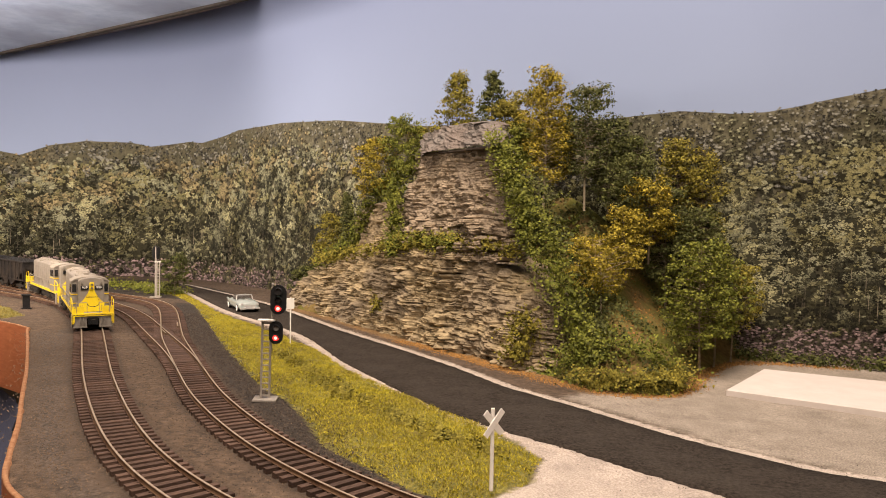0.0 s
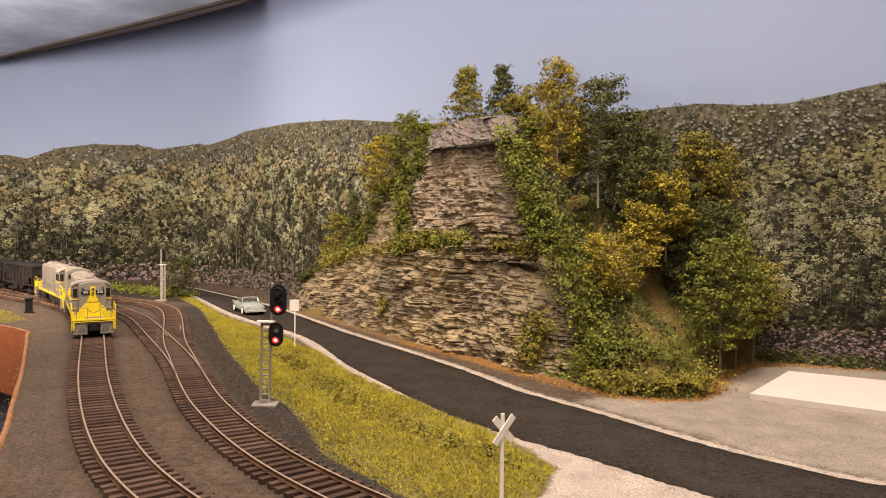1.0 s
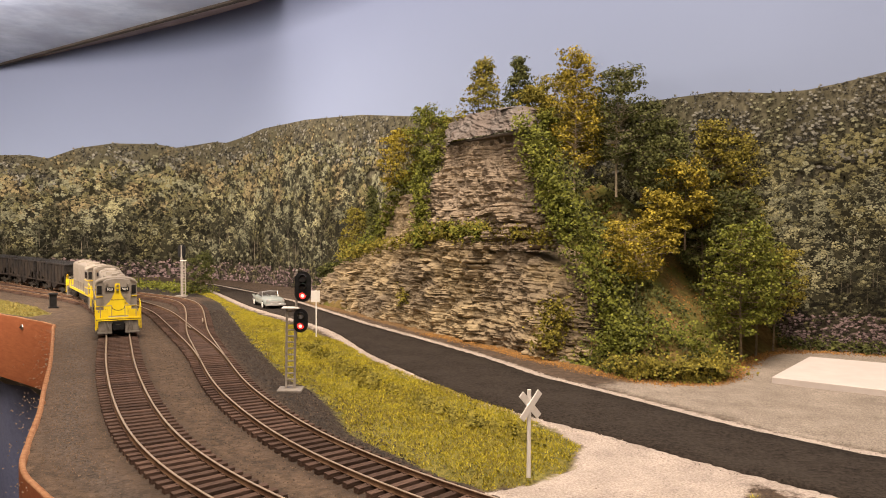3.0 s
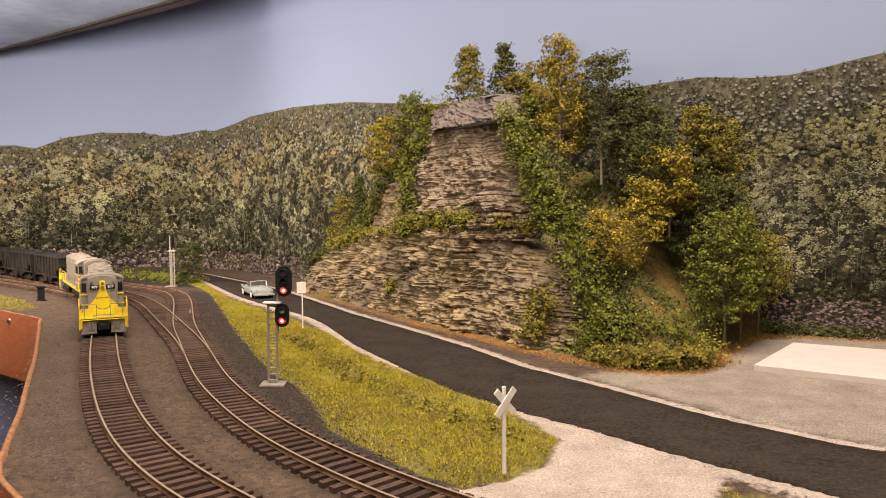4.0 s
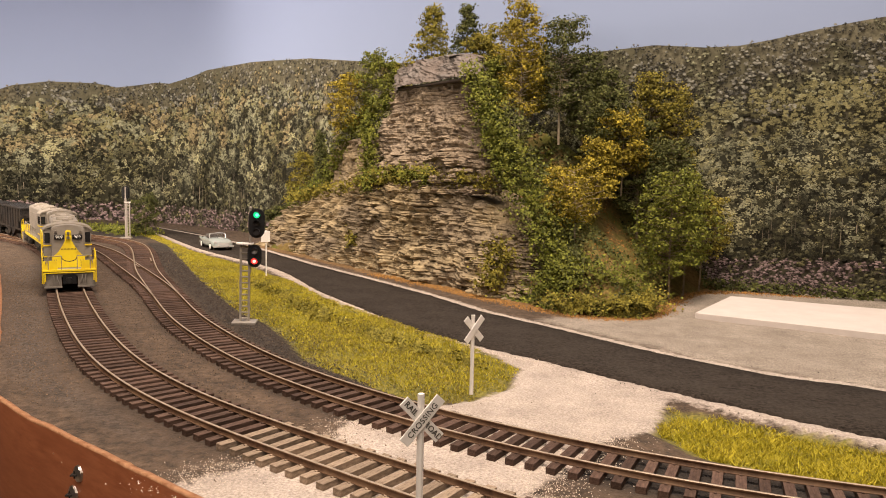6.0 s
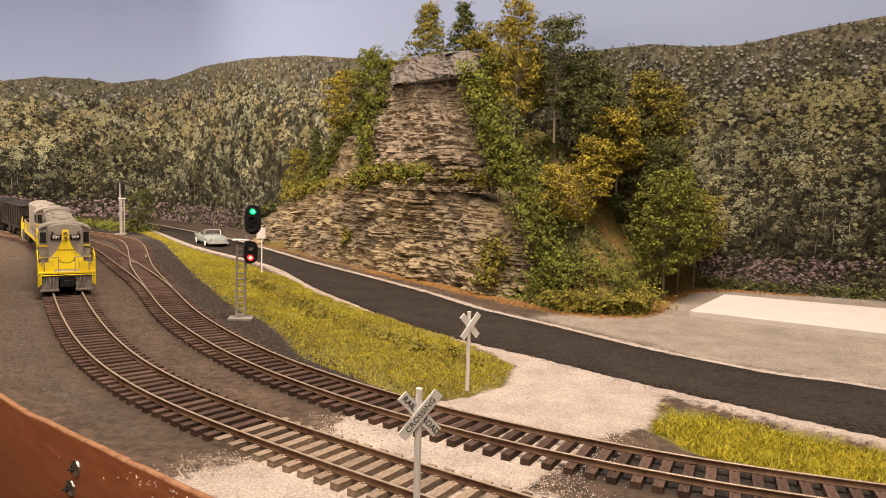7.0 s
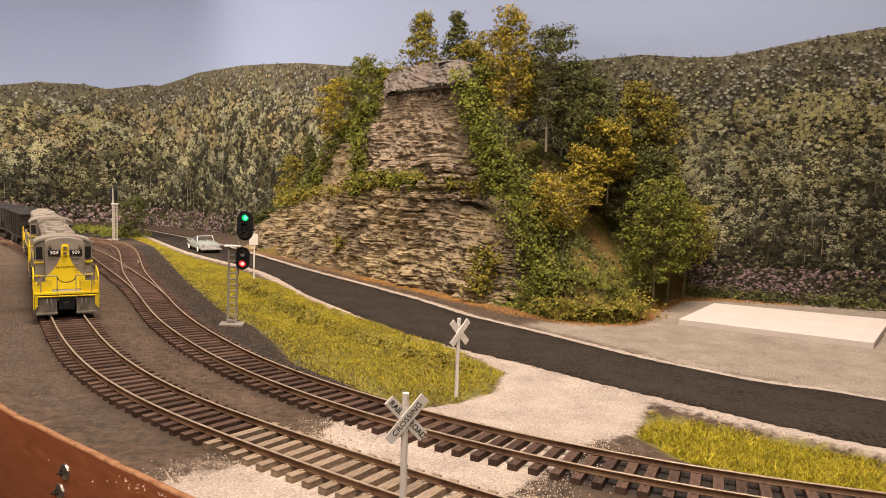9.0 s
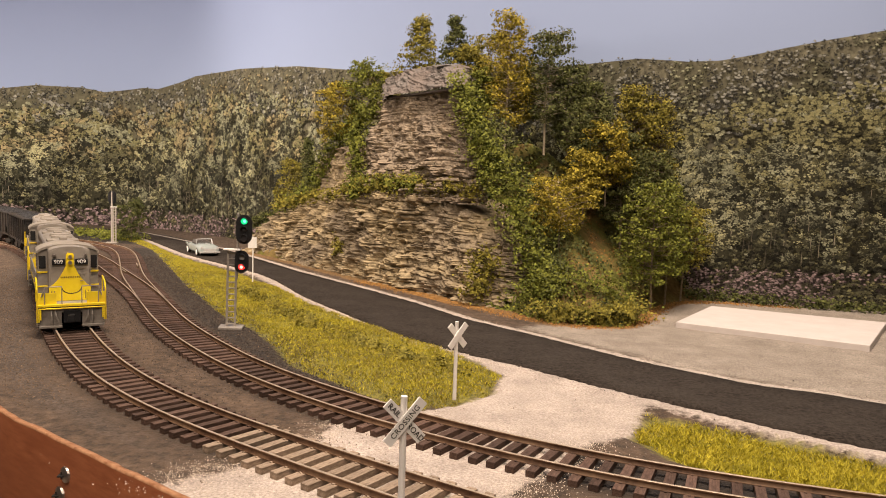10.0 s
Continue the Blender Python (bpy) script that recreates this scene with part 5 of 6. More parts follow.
def build_crossbuck(x, y, centre, z0, turn, words, span=14.4):
    ob = empty("crossbuck_sign", "white railway crossbuck with dark crossing words" if words else "white railway crossbuck showing its plain back", "crossing sign", "crossbuck signs", mpose(x, y, z0, 0, 0, turn))
    c = centre - z0
    bm = bmesh.new()
    cyl(bm, (0, 0.7, 0), (0, 0.7, c + 5.9), 0.85, 0.8, 10)
    part("post", bm, M["white"], ob)
    blades = []
    for a, yy in ((47, -0.35), (-47, 0.1)):
        bm = bmesh.new()
        box(bm, 0, 0, 0, span, 0.45, 2.7, 0.08)
        bmesh.ops.rotate(bm, verts=bm.verts, cent=(0, 0, 0), matrix=Euler((0, radians(-a), 0)).to_matrix())
        bmesh.ops.translate(bm, verts=bm.verts, vec=(0, yy, c))
        blades.append(part("blade", bm, M["white"], ob))
    if words:
        text_mesh("word", "CROSSING", 1.95, blades[0], M["lettering_black"], Matrix.Translation((0, -0.00062, c * MM)) @ pose(0, 0, 0, 0, -47, 0) @ pose(0, 0, 0, 90, 0, 0), 1.05)
        turn2 = Matrix.Translation((0, -0.00022, c * MM)) @ pose(0, 0, 0, 0, 47, 0)
        text_mesh("word", "RAIL", 1.95, blades[1], M["lettering_black"], turn2 @ mpose(-4.0, 0, 0, 90, 0, 0), 1.05)
        text_mesh("word", "ROAD", 1.95, blades[1], M["lettering_black"], turn2 @ mpose(4.0, 0, 0, 90, 0, 0), 1.05)
    return ob



build_crossbuck(20.4, 305, 27.0, -1.0, 36, False, 13.2)
build_crossbuck(-3, 163, 35.5, -1.0, 22, True, 13.2)


def build_road_sign():
    ob = empty("road_sign", "small blank white road sign on a white post", "road sign", m=mpose(-130, 640, -0.6, 0, 0, 12))
    bm = bmesh.new()
    box(bm, 0, 0.5, 20, 1.0, 0.8, 41)
    part("post", bm, M["white"], ob)
    bm = bmesh.new()
    box(bm, -0.6, -0.2, 35.4, 7.4, 0.5, 9.4, 0.15)
    part("plate", bm, M["white"], ob)


build_road_sign()

# ---- slab ----
bm = bmesh.new()
prism(bm, [(182, 483), (277, 419), (341, 500), (237, 556)], -2.0, 3.0, "z")
bmesh.ops.bevel(bm, geom=bm.edges[:], offset=0.3, segments=1, affect="EDGES")
tagged(finish("foundation_slab", bm, M["slab"]), "pinkish white card slab lying on the gravel lot", "slab")

# ---- switch stand ----


def build_stand():
    ob = empty("switch_stand", "black switch motor box beside the track", "switch stand", m=mpose(-468, 845, -1, 0, 0, 35))
    bm = bmesh.new()
    box(bm, 0, 0, 8, 7, 7, 15, 0.6)
    part("body", bm, M["black"], ob)
    bm = bmesh.new()
    box(bm, 0, 0, 15.8, 9.4, 9.4, 1.6, 0.3)
    part("cap", bm, M["black"], ob)
    bm = bmesh.new()
    box(bm, 0, 0, 0.8, 10, 10, 1.6, 0.3)
    part("base", bm, M["black"], ob)


build_stand()

# ---- car ----


def loft(bm, sections, mi=0):
    rings = [[bm.verts.new(p) for p in s] for s in sections]
    n = len(rings[0])
    for a, b in zip(rings[:-1], rings[1:]):
        for i in range(n):
            bm.faces.new((a[i], a[(i + 1) % n], b[(i + 1) % n], b[i])).material_index = mi
    bm.faces.new(rings[0][::-1])
    bm.faces.new(rings[-1])


def build_car():
    ob = empty("convertible_car", "pale silvery green open convertible car of the fifties on the road", "car", m=mpose(-231, 868, 0.6, 0, 0, 29))
    # front at -y
    sec = []
    for y, w, zl, zs, zt in ((-31, 9.0, 4.4, 8.0, 9.6), (-29.5, 10.6, 3.6, 9.4, 11.4), (-24, 11.4, 3.2, 10.6, 12.6), (-10, 11.6, 3.2, 11.2, 13.2), (-8, 11.6, 3.2, 11.2, 12.0), (12, 11.6, 3.2, 11.0, 12.0), (14, 11.6, 3.2, 11.0, 12.6),
                             (24, 11.2, 3.4, 10.6, 12.0), (30, 10.2, 4.2, 9.6, 10.6), (32, 9.0, 5.2, 8.4, 9.0)):
        sec.append([(-w * 0.9, y, zl), (w * 0.9, y, zl), (w, y, zl + 2), (w, y, zs - 1), (w * 0.93, y, zs), (w * 0.55, y, zt), (-w * 0.55, y, zt), (-w * 0.93, y, zs), (-w, y, zs - 1), (-w, y, zl + 2)])
    bm = bmesh.new()
    loft(bm, sec)
    body = part("body", bm, M["carpaint"], ob, smooth=True)
    bm = bmesh.new()
    box(bm, 0, 2.5, 12.2, 17.5, 18.5, 0.6)
    part("cockpit", bm, M["frame"], ob)
    for y in (-1.0, 8.0):
        bm = bmesh.new()
        box(bm, 0, y + 2.4, 13.6, 16.5, 2.6, 4.6, 1.0)
        part("seat", bm, M["seat"], ob)
    bm = bmesh.new()
    tube(bm, [(-9, -8, 12), (-8.4, -6.2, 17.2), (0, -6.8, 17.8), (8.4, -6.2, 17.2), (9, -8, 12)], 0.45)
    part("windshield_frame", bm, M["carchrome"], ob)
    bm = bmesh.new()
    prism(bm, [(-8.4, 12.2), (8.4, 12.2), (7.9, 17.0), (-7.9, 17.0)], -7.2, -7.0, "y")
    part("windshield", bm, M["glass"], ob, "clear windshield")
    for sx in (-1, 1):
        for y in (-20, 19):
            bm = bmesh.new()
            cyl(bm, (sx * 9.0, y, 4.0), (sx * 11.9, y, 4.0), 4.0, 4.0, 20)
            wheel = part("wheel", bm, M["tyre"], ob)
            bm = bmesh.new()
            cyl(bm, (sx * 11.9, y, 4.0), (sx * 12.2, y, 4.0), 3.2, 2.6, 18)
            part("hubcap", bm, M["white"], wheel, "white wall rim")
        bm = bmesh.new()
        cyl(bm, (sx * 8.4, -30, 9.0), (sx * 8.4, -31.2, 9.0), 1.7, 1.5, 14)
        part("headlight", bm, M["carchrome"], ob)
        bm = bmesh.new()
        box(bm, sx * 11.7, 2, 9.4, 0.4, 44, 0.5)
        part("side_trim", bm, M["carchrome"], ob)
        bm = bmesh.new()
        box(bm, sx * 10.4, 29, 10.6, 1.6, 6.0, 2.0, 0.6)
        part("tail_fin", bm, M["carpaint"], ob)
    bm = bmesh.new()
    box(bm, 0, -32.2, 4.6, 22.5, 1.8, 2.2, 0.7)
    for x in (-5, 5):
        cyl(bm, (x, -32, 5.2), (x, -34.0, 5.2), 1.1, 0.5, 12)
    part("bumper", bm, M["carchrome"], ob)
    bm = bmesh.new()
    box(bm, 0, -31.2, 7.2, 13.0, 1.0, 2.6, 0.5)
    for x in np.linspace(-5.5, 5.5, 9):
        box(bm, x, -31.7, 7.2, 0.3, 0.4, 2.4)
    part("grille", bm, M["carchrome"], ob)
    bm = bmesh.new()
    box(bm, 0, -20, 13.1, 0.6, 18, 0.6, 0.2)
    part("bonnet_trim", bm, M["carchrome"], ob)
    bm = bmesh.new()
    box(bm, 0, 32.6, 5.4, 21, 1.8, 2.2, 0.7)
    part("bumper", bm, M["carchrome"], ob)
    return ob


build_car()

# ---- leaves, trees, grass ----


def quads(centres, size, rng, normals=None, aspect=0.75):
    """Small leaf quads round many centres, facing about the given ways."""
    n = len(centres)
    nn = rng.randn(n, 3) if normals is None else normals + rng.randn(n, 3) * 0.45
    nn /= np.linalg.norm(nn, axis=1)[:, None]
    a = np.cross(nn, rng.randn(n, 3))
    a /= np.linalg.norm(a, axis=1)[:, None]
    b = np.cross(nn, a)
    s = (size * (0.6 + 0.8 * rng.rand(n)))[:, None]
    a, b = a * s * 0.5, b * s * 0.5 * aspect
    v = np.stack([centres - a, centres + b, centres + a, centres - b], 1)
    return v.reshape(-1, 3), np.arange(n * 4).reshape(n, 4)


def build_tree(x, y, z, height, crown_r, crown_low, leaf, shape, seed, label, name="tree", leaves=1500, trunk="bark", size=1.9):
    rng = np.random.RandomState(seed)
    ob = empty(name, label, "bush" if name == "bush" else "tree", "hillside trees", mpose(x, y, z, 0, 0, rng.rand() * 360))
    bm = bmesh.new()
    lean = rng.randn(2) * 0.03 * height
    pts = [Vector((lean[0] * u ** 2 + 0.6 * math.sin(u * 5 + seed), lean[1] * u ** 2 + 0.6 * math.cos(u * 4 + seed) - 0.6, u * height * 0.94)) for u in np.linspace(0, 1, 8)]
    r0 = 0.40 + height * 0.006
    for i in range(7):
        cyl(bm, pts[i], pts[i + 1], r0 * (1 - i / 7.6), r0 * (1 - (i + 1) / 7.6), 7)
    cl = []
    k = max(14, int(height / 2.2))
    for i in range(k):
        u = crown_low + (0.97 - crown_low) * (i + rng.rand() * 0.6) / k
        f = u * 7
        j = min(6, int(f))
        base = pts[j].lerp(pts[j + 1], f - j)
        rel = (u - crown_low) / (1 - crown_low)
        if shape == "cone":
            reach = crown_r * (1.0 - 0.82 * rel)
        elif shape == "tall":
            reach = crown_r * (0.55 + 0.6 * math.sin(math.pi * min(1, rel * 0.85 + 0.12))) * (1 - 0.35 * rel)
        else:
            reach = crown_r * (0.35 + 0.75 * math.sin(math.pi * (0.15 + 0.8 * rel)))
        for q in range(3):
            a = rng.rand() * 6.28
            l = reach * (0.55 + 0.55 * rng.rand())
            tip = base + Vector((math.cos(a) * l, math.sin(a) * l, l * (0.45 if shape != "cone" else 0.05) * rng.rand()))
            cyl(bm, base, tip, r0 * 0.32 * (1 - 0.6 * rel), 0.08, 5)
            cl.append((tip, base))
    part("trunk", bm, M[trunk], ob)
    per = max(8, int(leaves / (len(cl) * 1.7)))
    c, nv = [], []
    for tip, base in cl:
        for u in (1.0, 0.62):
            if u < 1 and rng.rand() < 0.3:
                continue
            m = np.array(base.lerp(tip, u)) + rng.randn(3) * 0.8
            spread = (crown_r * 0.10 + 1.5) * (0.6 + 0.8 * rng.rand())
            off = rng.randn(per, 3)
            off = off / np.linalg.norm(off, axis=1)[:, None] * (0.55 + 0.6 * rng.rand(per, 1)) * np.array([1.35, 1.35, 0.75])
            c.append(m[None] + off * spread)
            nv.append(off + np.array([0, 0, 0.6]))
    c, nv = np.vstack(c), np.vstack(nv)
    v, f = quads(c, np.full(len(c), size), rng, nv)
    arrays("crown", v, f, LEAF[leaf], ob)
    return ob


def hz(x, y):
    return float(hill_z(np.array([x]), np.array([y]))[0])


TREES = [
    # x, y, foot, top, crown radius, crown start, leaf, shape, words
    (10, 738, 178, 257, 20, 0.14, "olive", "cone", "slender olive green tree on the hilltop"),
    (43, 738, 178, 259, 18, 0.10, "dark", "cone", "dark green conifer on the hilltop"),
    (70, 695, 165, 232, 19, 0.15, "olive", "round", "olive green tree behind the cap rock"),
    (82, 640, 112, 246, 19, 0.22, "yellow", "tall", "tall yellow green tree with a pale bare trunk"),
    (118, 652, 118, 234, 22, 0.28, "dark", "tall", "tall dark green tree on the hillside"),
    (141, 660, 112, 205, 18, 0.2, "dark", "tall", "dark green tree among others on the slope"),
    (158, 640, 105, 188, 15, 0.2, "dark", "round", "dark leafy tree on the steep slope"),
    (196, 640, 60, 190, 17, 0.3, "olive", "tall", "tall olive brown tree on the slope"),
    (216, 645, 40, 184, 16, 0.3, "olive", "tall", "slim olive tree against the backdrop"),
    (163, 602, 76, 148, 15, 0.25, "yellow", "round", "yellow olive tree with bare lower branches"),
    (140, 588, 62, 124, 14, 0.25, "yellow", "round", "yellow leaved tree on the slope"),
    (116, 558, 36, 102, 19, 0.34, "yellow", "round", "yellow green tree with a pale forked trunk"),
    (186, 548, 2, 102, 20, 0.2, "green", "round", "green leafy tree at the edge of the lot"),
    (207, 575, 0, 96, 19, 0.24, "green", "round", "green tree beside the gravel lot"),
    (228, 598, 0, 84, 16, 0.34, "olive", "round", "dull green tree on a thin trunk near the lot"),
    (205, 598, 10, 130, 19, 0.3, "dark", "tall", "dark tree in front of the backdrop"),
    (-113, 880, 70, 143, 11, 0.05, "dark", "cone", "small dark conifer beside the rock"),
    (-140, 925, 40, 118, 17, 0.05, "olive", "tall", "olive shrub tree beyond the rock"),
    (-72, 805, 125, 198, 19, 0.08, "yellow", "round", "golden yellow bush tree on the rock shoulder"),
    (-40, 785, 150, 214, 21, 0.08, "green", "round", "bright green bush tree on the rock shoulder"),
    (-26, 800, 165, 206, 13, 0.1, "olive", "round", "olive bush on top of the rock"),
    (56, 700, 178, 218, 15, 0.1, "olive", "round", "olive bush between the hilltop trees"),
    (97, 668, 140, 208, 17, 0.1, "olive", "round", "olive green bush tree on the upper slope"),
    (62, 650, 150, 192, 9, 0.1, "green", "round", "small green bush beside the cap rock"),
    (150, 615, 80, 168, 16, 0.2, "dark", "round", "dark leafy tree in the hollow of the slope"),
    (180, 615, 40, 150, 18, 0.2, "dark", "round", "shaded green tree on the slope"),
    (-362, 1014, -1, 60, 15, 0.10, "dark", "round", "dark round bush beside the signal"),
    (-176, 965, -1, 46, 16, 0.05, "dark", "round", "dark bush at the end of the rock"),
]
for i, (x, y, z0, z1, cr, lo, leaf, shape, words) in enumerate(TREES):
    pale = i in (3, 4, 11)
    n = int(3000 + cr * cr * (z1 - z0) * (1 - lo) * 0.125)
    build_tree(x, y, z0, z1 - z0, cr * 1.22, lo, leaf, shape, 100 + i, words, "bush" if z1 - z0 < 50 else "tree", min(n, 7500), "barkpale" if pale else "bark")


def scatter_on_hill(name, label, leaf, n, seed, keep, size, lift):
    rng = np.random.RandomState(seed)
    x, y = rng.uniform(-200, 320, n * 4), rng.uniform(478, 1000, n * 4)
    k = keep(x, y)
    x, y = x[k][:n], y[k][:n]
    z = hill_z(x, y)
    k = z > -3
    x, y, z = x[k], y[k], z[k]
    heap = lift * (0.25 + 1.5 * np.clip(vnoise(x, y, 8, 93) + 0.25, 0, 1))
    c = np.c_[x, y - rng.rand(len(x)) * heap, z + rng.rand(len(x)) ** 0.6 * heap]
    nv = np.c_[0.35 * vnoise(x, z, 6, 92), -0.5 + 0.8 * vnoise(x, z, 5, 90), 0.75 + 0.6 * vnoise(x, z, 5, 91)]
    v, f = quads(c, np.full(len(c), size), rng, nv)
    return tagged(arrays(name, v, f, LEAF[leaf] if leaf in LEAF else M[leaf], label=label), "", "plants", kind="stuff")


def band(x, y):
    return signed(HILL_BASE, x, y)


right_slope = lambda x, y: (band(x, y) > -3) & (x + (y - 560) * -0.12 > 52)
scatter_on_hill("ivy", "green ivy spreading over the steep slope", "green", 26000, 31,
                lambda x, y: right_slope(x, y) & (x < 118 + 10 * vnoise(x, y, 20, 14)) & (vnoise(x, y, 16, 12) > -0.45), 2.3, 6.0)
scatter_on_hill("ivy_shade", "dark green creepers on the slope", "dark", 16000, 32,
                lambda x, y: right_slope(x, y) & (vnoise(x, y, 22, 13) > -0.1), 2.4, 5.0)
scatter_on_hill("dry_leaves", "fallen brown leaves on the slope", "leaflitter", 9000, 33,
                lambda x, y: right_slope(x, y) & (vnoise(x, y, 26, 15) > 0.0), 1.5, 0.8)
scatter_on_hill("ledge_plants", "green weeds along the rock's left shoulder", "olive", 9000, 34,
                lambda x, y: (band(x, y) > 18) & (x < -20) & (vnoise(x, y, 18, 16) > -0.5), 2.2, 5.0)


def tuft(name, label, centre_pts, leaf, n, spread, seed, size=2.0):
    rng = np.random.RandomState(seed)
    p = np.array(centre_pts, float)
    i = rng.randint(0, len(p) - 1, n)
    u = rng.rand(n)[:, None]
    c = p[i] * (1 - u) + p[i + 1] * u + rng.randn(n, 3) * np.array(spread)
    lump = np.c_[vnoise(c[:, 0], c[:, 2], 4, seed), vnoise(c[:, 0] + 40, c[:, 2], 4, seed + 1), vnoise(c[:, 0], c[:, 2] + 40, 4, seed + 2)]
    c = c + lump * 2.2
    v, f = quads(c, np.full(n, size * 1.1), rng, lump + np.array([0, -0.5, 0.7]))
    return tagged(arrays(name, v, f, LEAF[leaf], label=label), "", "plants", kind="stuff")


tuft("weeds", "olive weeds growing along the rock ledge", [(-48, 724, 84), (-20, 690, 88), (15, 648, 88), (58, 596, 86)], "olive", 4200, (3, 3, 4.0), 41)
tuft("weeds", "green weeds growing on the rock ledge", [(-44, 718, 86), (-10, 678, 90), (10, 652, 88)], "green", 2200, (3, 3, 3.6), 42)
tuft("creeper", "dark green creeper hanging beside the cap rock", [(38, 622, 176), (50, 612, 150), (60, 600, 122), (64, 590, 100)], "green", 3600, (5, 4, 7), 43)
tuft("ivy_band", "thick green ivy along the rock's edge", [(50, 612, 158), (62, 592, 122), (74, 572, 92), (86, 552, 62), (96, 532, 34), (108, 508, 8)], "green", 6500, (8, 6, 7), 53, 2.0)
tuft("ivy_band", "dark ivy along the rock's edge", [(66, 606, 140), (80, 590, 100), (98, 566, 66), (110, 540, 34), (120, 508, 10)], "dark", 5000, (10, 7, 8), 54, 2.0)
tuft("creeper", "olive creeper along the rock's left edge", [(-30, 745, 168), (-52, 752, 140), (-48, 735, 110), (-50, 722, 78)], "green", 5200, (4, 4, 6), 44)
tuft("creeper", "olive creeper on the rock's far shoulder", [(-60, 790, 150), (-85, 825, 112), (-104, 850, 78), (-150, 900, 50)], "green", 6500, (6, 6, 6), 45)
tuft("bush_growth", "small olive shrub against the rock foot", [(52, 552, 8), (58, 556, 26), (60, 560, 38)], "olive", 1500, (6, 3, 4), 46)
tuft("bush_growth", "small weed on the rock face", [(-66, 730, 20), (-66, 731, 30)], "olive", 350, (2.5, 2, 3), 47)
tuft("shrubs", "low green shrubs at the foot of the slope", [(92, 500, 6), (120, 488, 5), (146, 488, 6), (158, 505, 8)], "olive", 4200, (7, 5, 4), 48, 1.7)
tuft("shrubs", "dark green shrubs at the foot of the slope", [(84, 530, 14), (105, 512, 24), (135, 510, 22), (160, 515, 14)], "green", 2600, (8, 6, 6), 49, 1.7)
tuft("verge_weeds", "green weeds along the foot of the backdrop", [(240, 622, 3), (300, 592, 3), (377, 562, 3), (500, 545, 3), (640, 520, 3)], "dark", 3200, (4, 4, 2.6), 50, 2.2)
tuft("verge_weeds", "olive weeds along the far end of the layout", [(-620, 1180, 0), (-480, 1130, 1), (-400, 1060, 1), (-370, 1030, 0)], "green", 4200, (14, 12, 4), 51, 2.4)
# Olive blades stand in for the shading on the slope of the verge.
tuft("bank_grass", "olive grass put in for the shade along the bank of the verge", [(-131, 603, 1.5), (-85, 514, 1.5), (-55, 456, 1.5), (-25, 409, 1.5), (0, 374, 1.5), (28, 350, 1.0)], "olive", 5200, (4.0, 4.0, 0.7), 55, 1.5)
tuft("roof_creeper", "olive weeds on the rock's left ledge", [(-150, 892, 58), (-110, 832, 68), (-80, 790, 74), (-46, 722, 84)], "olive", 3200, (5, 5, 3.4), 52)


def grass_blades(name, label, poly, leaf, n, seed, height, keep=None):
    rng = np.random.RandomState(seed)
    p = np.array(poly)
    x, y = rng.uniform(p[:, 0].min(), p[:, 0].max(), n * 7), rng.uniform(p[:, 1].min(), p[:, 1].max(), n * 7)
    k = inside(poly, x, y)
    if keep is not None:
        k &= keep(x, y)
    x, y = x[k][:n], y[k][:n]
    z = ground_z(x, y)
    h = height * (0.55 + 0.8 * rng.rand(len(x)))
    a = rng.rand(len(x)) * 6.28
    w = 0.2 + 0.16 * rng.rand(len(x))
    lean = rng.randn(len(x), 2) * 0.8 * h[:, None]
    v = np.stack([np.c_[x - np.cos(a) * w, y - np.sin(a) * w, z - 0.3], np.c_[x + np.cos(a) * w, y + np.sin(a) * w, z - 0.3], np.c_[x + lean[:, 0], y + lean[:, 1], z + h]], 1)
    return tagged(arrays(name, v.reshape(-1, 3), np.arange(len(x) * 3).reshape(-1, 3), LEAF[leaf], label=label), "", "grass", kind="stuff")


def ragged(poly, x, y):
    return signed(poly, x, y) + 5 * vnoise(x, y, 7, 23) > 1.5


grass_blades("grass", "bright yellow green static grass on the verge", GRASS, "grass", 120000, 61, 0.95, lambda x, y: ragged(GRASS, x, y))
grass_blades("dry_grass", "dry olive grass on the verge's bank", GRASS, "drygrass", 36000, 62, 1.15, lambda x, y: ragged(GRASS, x, y) & (vnoise(x, y, 26, 3) + 0.7 * vnoise(x, y, 7, 8) > -0.05))
grass_blades("grass", "yellow green grass beside the crossing", GRASS_2, "grass", 42000, 63, 1.5, lambda x, y: ragged(GRASS_2, x, y))
grass_blades("grass", "grass patch behind the fascia", GRASS_3, "drygrass", 9000, 64, 1.8)


def grit(name, label, leaf, pts_fn, n, seed, size):
    rng = np.random.RandomState(seed)
    x, y = pts_fn(rng, n)
    z = ground_z(x, y)
    c = np.c_[x, y, z + size * 0.2]
    r = (size * (0.5 + rng.rand(len(x))))[:, None, None]
    base = np.array([(1, 0, -0.5), (-0.5, 0.87, -0.5), (-0.5, -0.87, -0.5), (0, 0, 0.8)])
    v = c[:, None] + base[None] * r * (0.5 + 0.5 * rng.rand(len(x), 4, 1)) * 0.6
    f = np.array([(0, 1, 3), (1, 2, 3), (2, 0, 3)])
    f = (np.arange(len(x))[:, None, None] * 4 + f[None]).reshape(-1, 3)
    return tagged(arrays(name, v.reshape(-1, 3), f, LEAF[leaf] if leaf in LEAF else M[leaf], label=label), "", "gravel", kind="stuff")


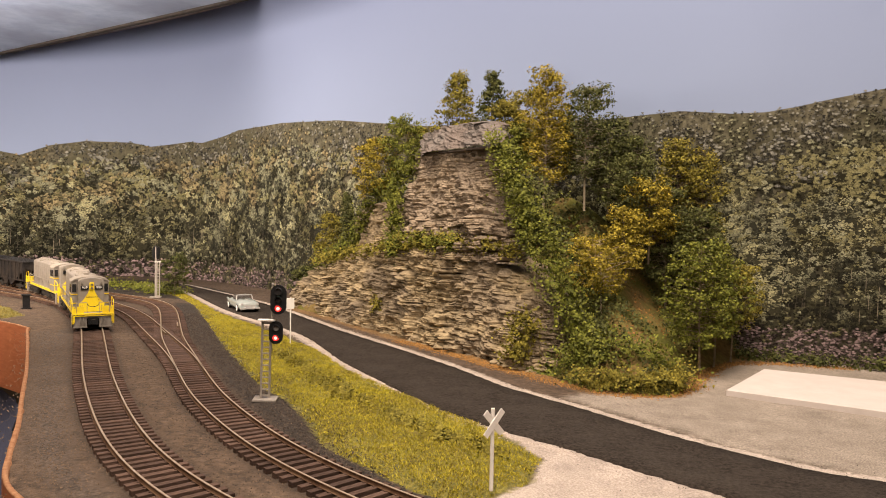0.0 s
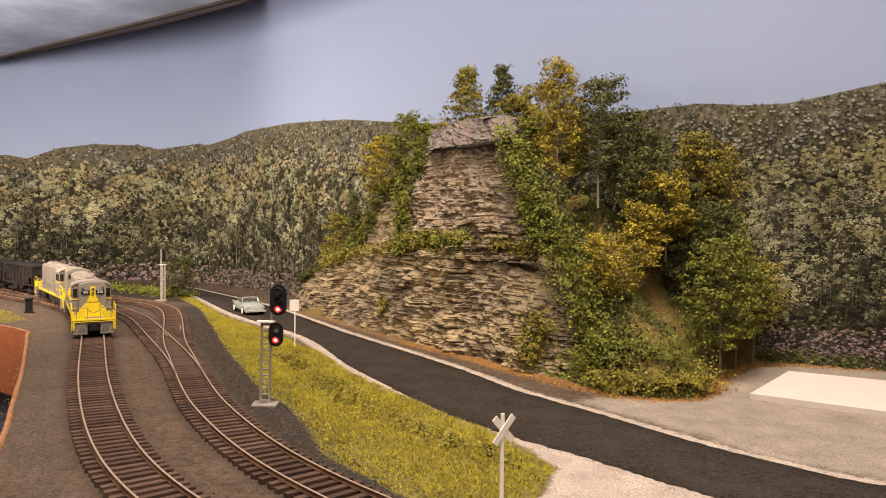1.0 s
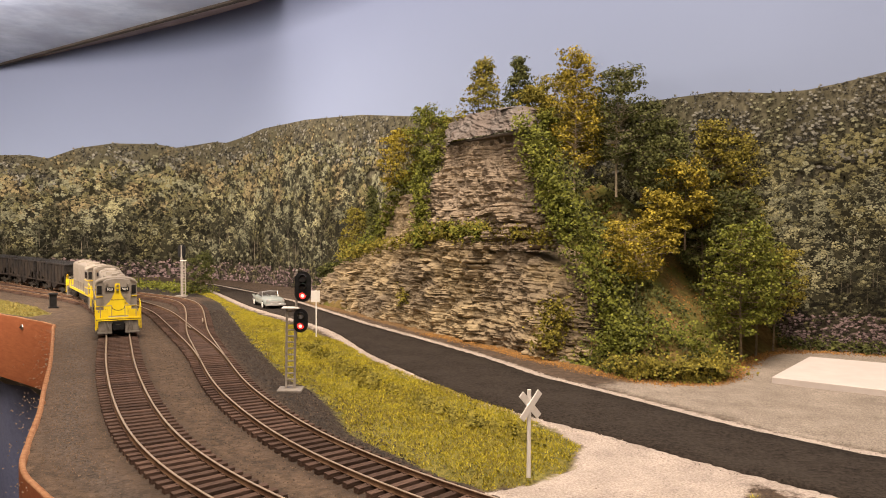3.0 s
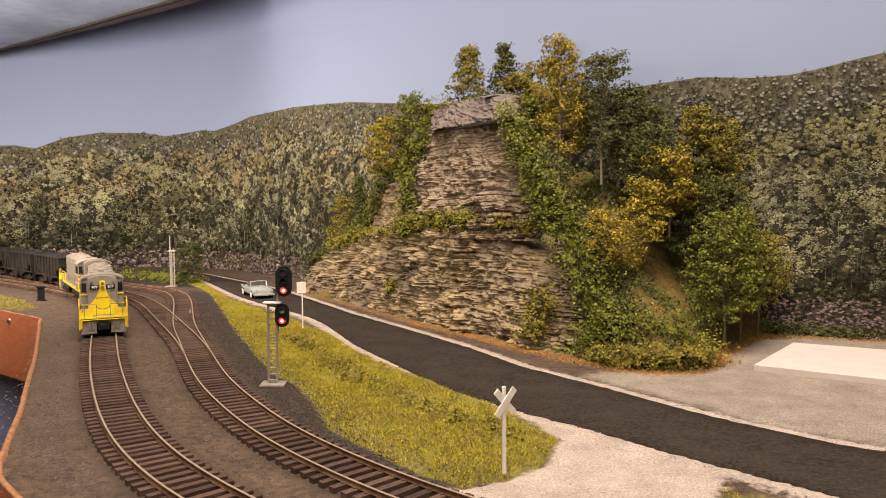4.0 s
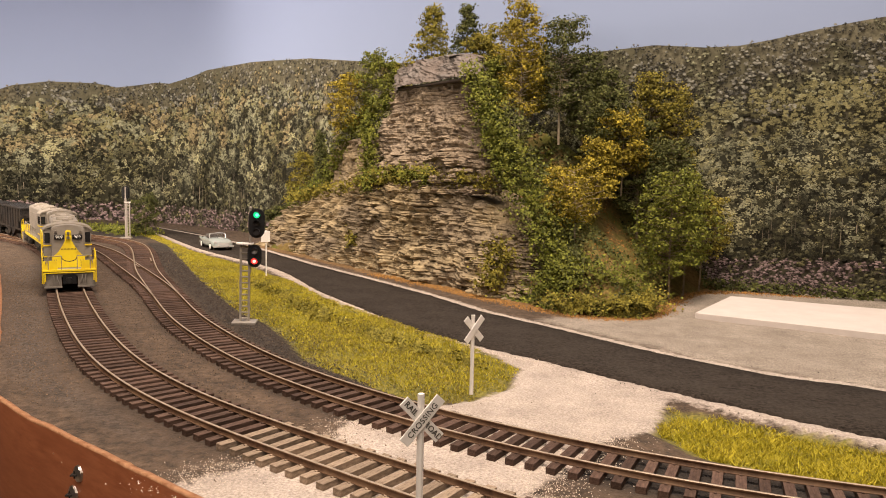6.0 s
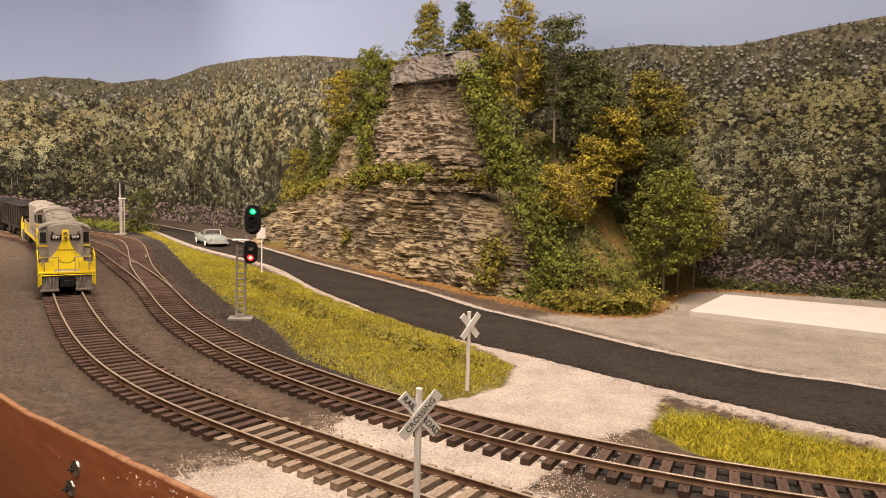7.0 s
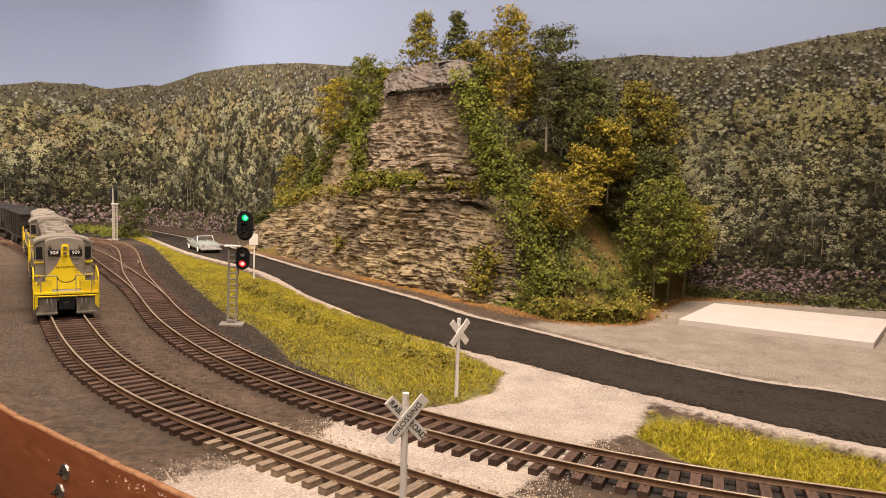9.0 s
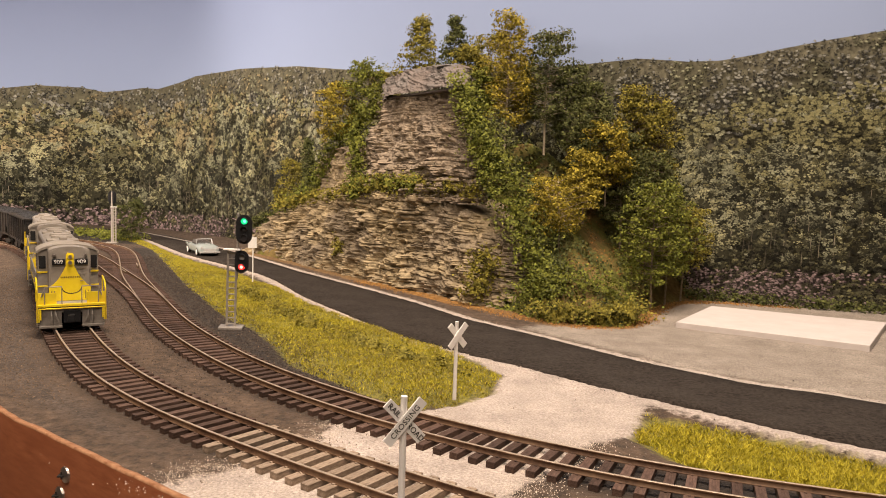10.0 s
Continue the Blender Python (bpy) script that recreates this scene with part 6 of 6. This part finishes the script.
def near_line(pts, width):
    def fn(rng, n):
        line = smooth_line(pts, 2.0)
        i = rng.randint(0, len(line), n)
        q = line[i] + rng.randn(n, 2) * width
        return q[:, 0], q[:, 1]
    return fn


grit("cinders", "dark cinders beside the track", "cinder", near_line([(-30, 318), (-70, 385), (-105, 450), (-150, 545), (-215, 680), (-280, 830)], 11), 9000, 71, 1.1)
grit("gravel", "pale grit spilled at the crossing", "gravel", near_line([(-26, 274), (-34, 250), (-55, 228), (-75, 212)], 6), 3200, 72, 0.45)
grit("gravel", "pale grit spilled beside the tracks", "gravel", near_line([(66, 254), (45, 228), (30, 206), (60, 180)], 7), 3000, 73, 0.45)
grit("gravel", "pale gritty road shoulder", "gravel", near_line([(-247, 852), (-120, 666), (-46, 506), (24, 393), (62, 354)], 2.6), 3600, 74, 0.55)
grit("gravel", "pale gritty shoulder below the rock", "gravel", near_line([(-230, 952), (-156, 830), (-40, 640), (40, 502), (102, 416)], 2.6), 3000, 75, 0.55)
grit("brown_leaves", "fallen orange leaves along the foot of the hill", "leaflitter", near_line([(-40, 676), (10, 610), (52, 546), (90, 500), (125, 478), (160, 496), (185, 540), (232, 596), (320, 585)], 4.5), 7000, 76, 1.1)
grit("ballast", "brown crumbs of dirt beside the track", "dirt", near_line([(-40, 262), (-85, 322), (-165, 440), (-250, 628), (-350, 826)], 26), 12000, 77, 0.7)
grit("ballast", "dark crumbs of dirt between the tracks", "cinder", near_line([(-75, 292), (-150, 420), (-235, 590)], 9), 900, 78, 0.8)
grit("ballast", "grey crumbs along the fascia", "dirt", near_line([(-150, 292), (-210, 400), (-290, 550), (-370, 700)], 10), 5000, 79, 0.8)
grit("road_grit", "coarse dark grit on the asphalt", "cinder", near_line([(-120, 740), (-60, 610), (10, 480), (60, 410), (110, 350), (190, 285), (300, 210)], 16), 9000, 80, 0.55)


def motions():
    for thing, behind, half in RIDERS:
        walk(thing, rider_rows(behind, half))
    walk(shutter, [(0, SHUT_A), (4.8, SHUT_A), (4.9, SHUT_B), (10, SHUT_B)])


motions()
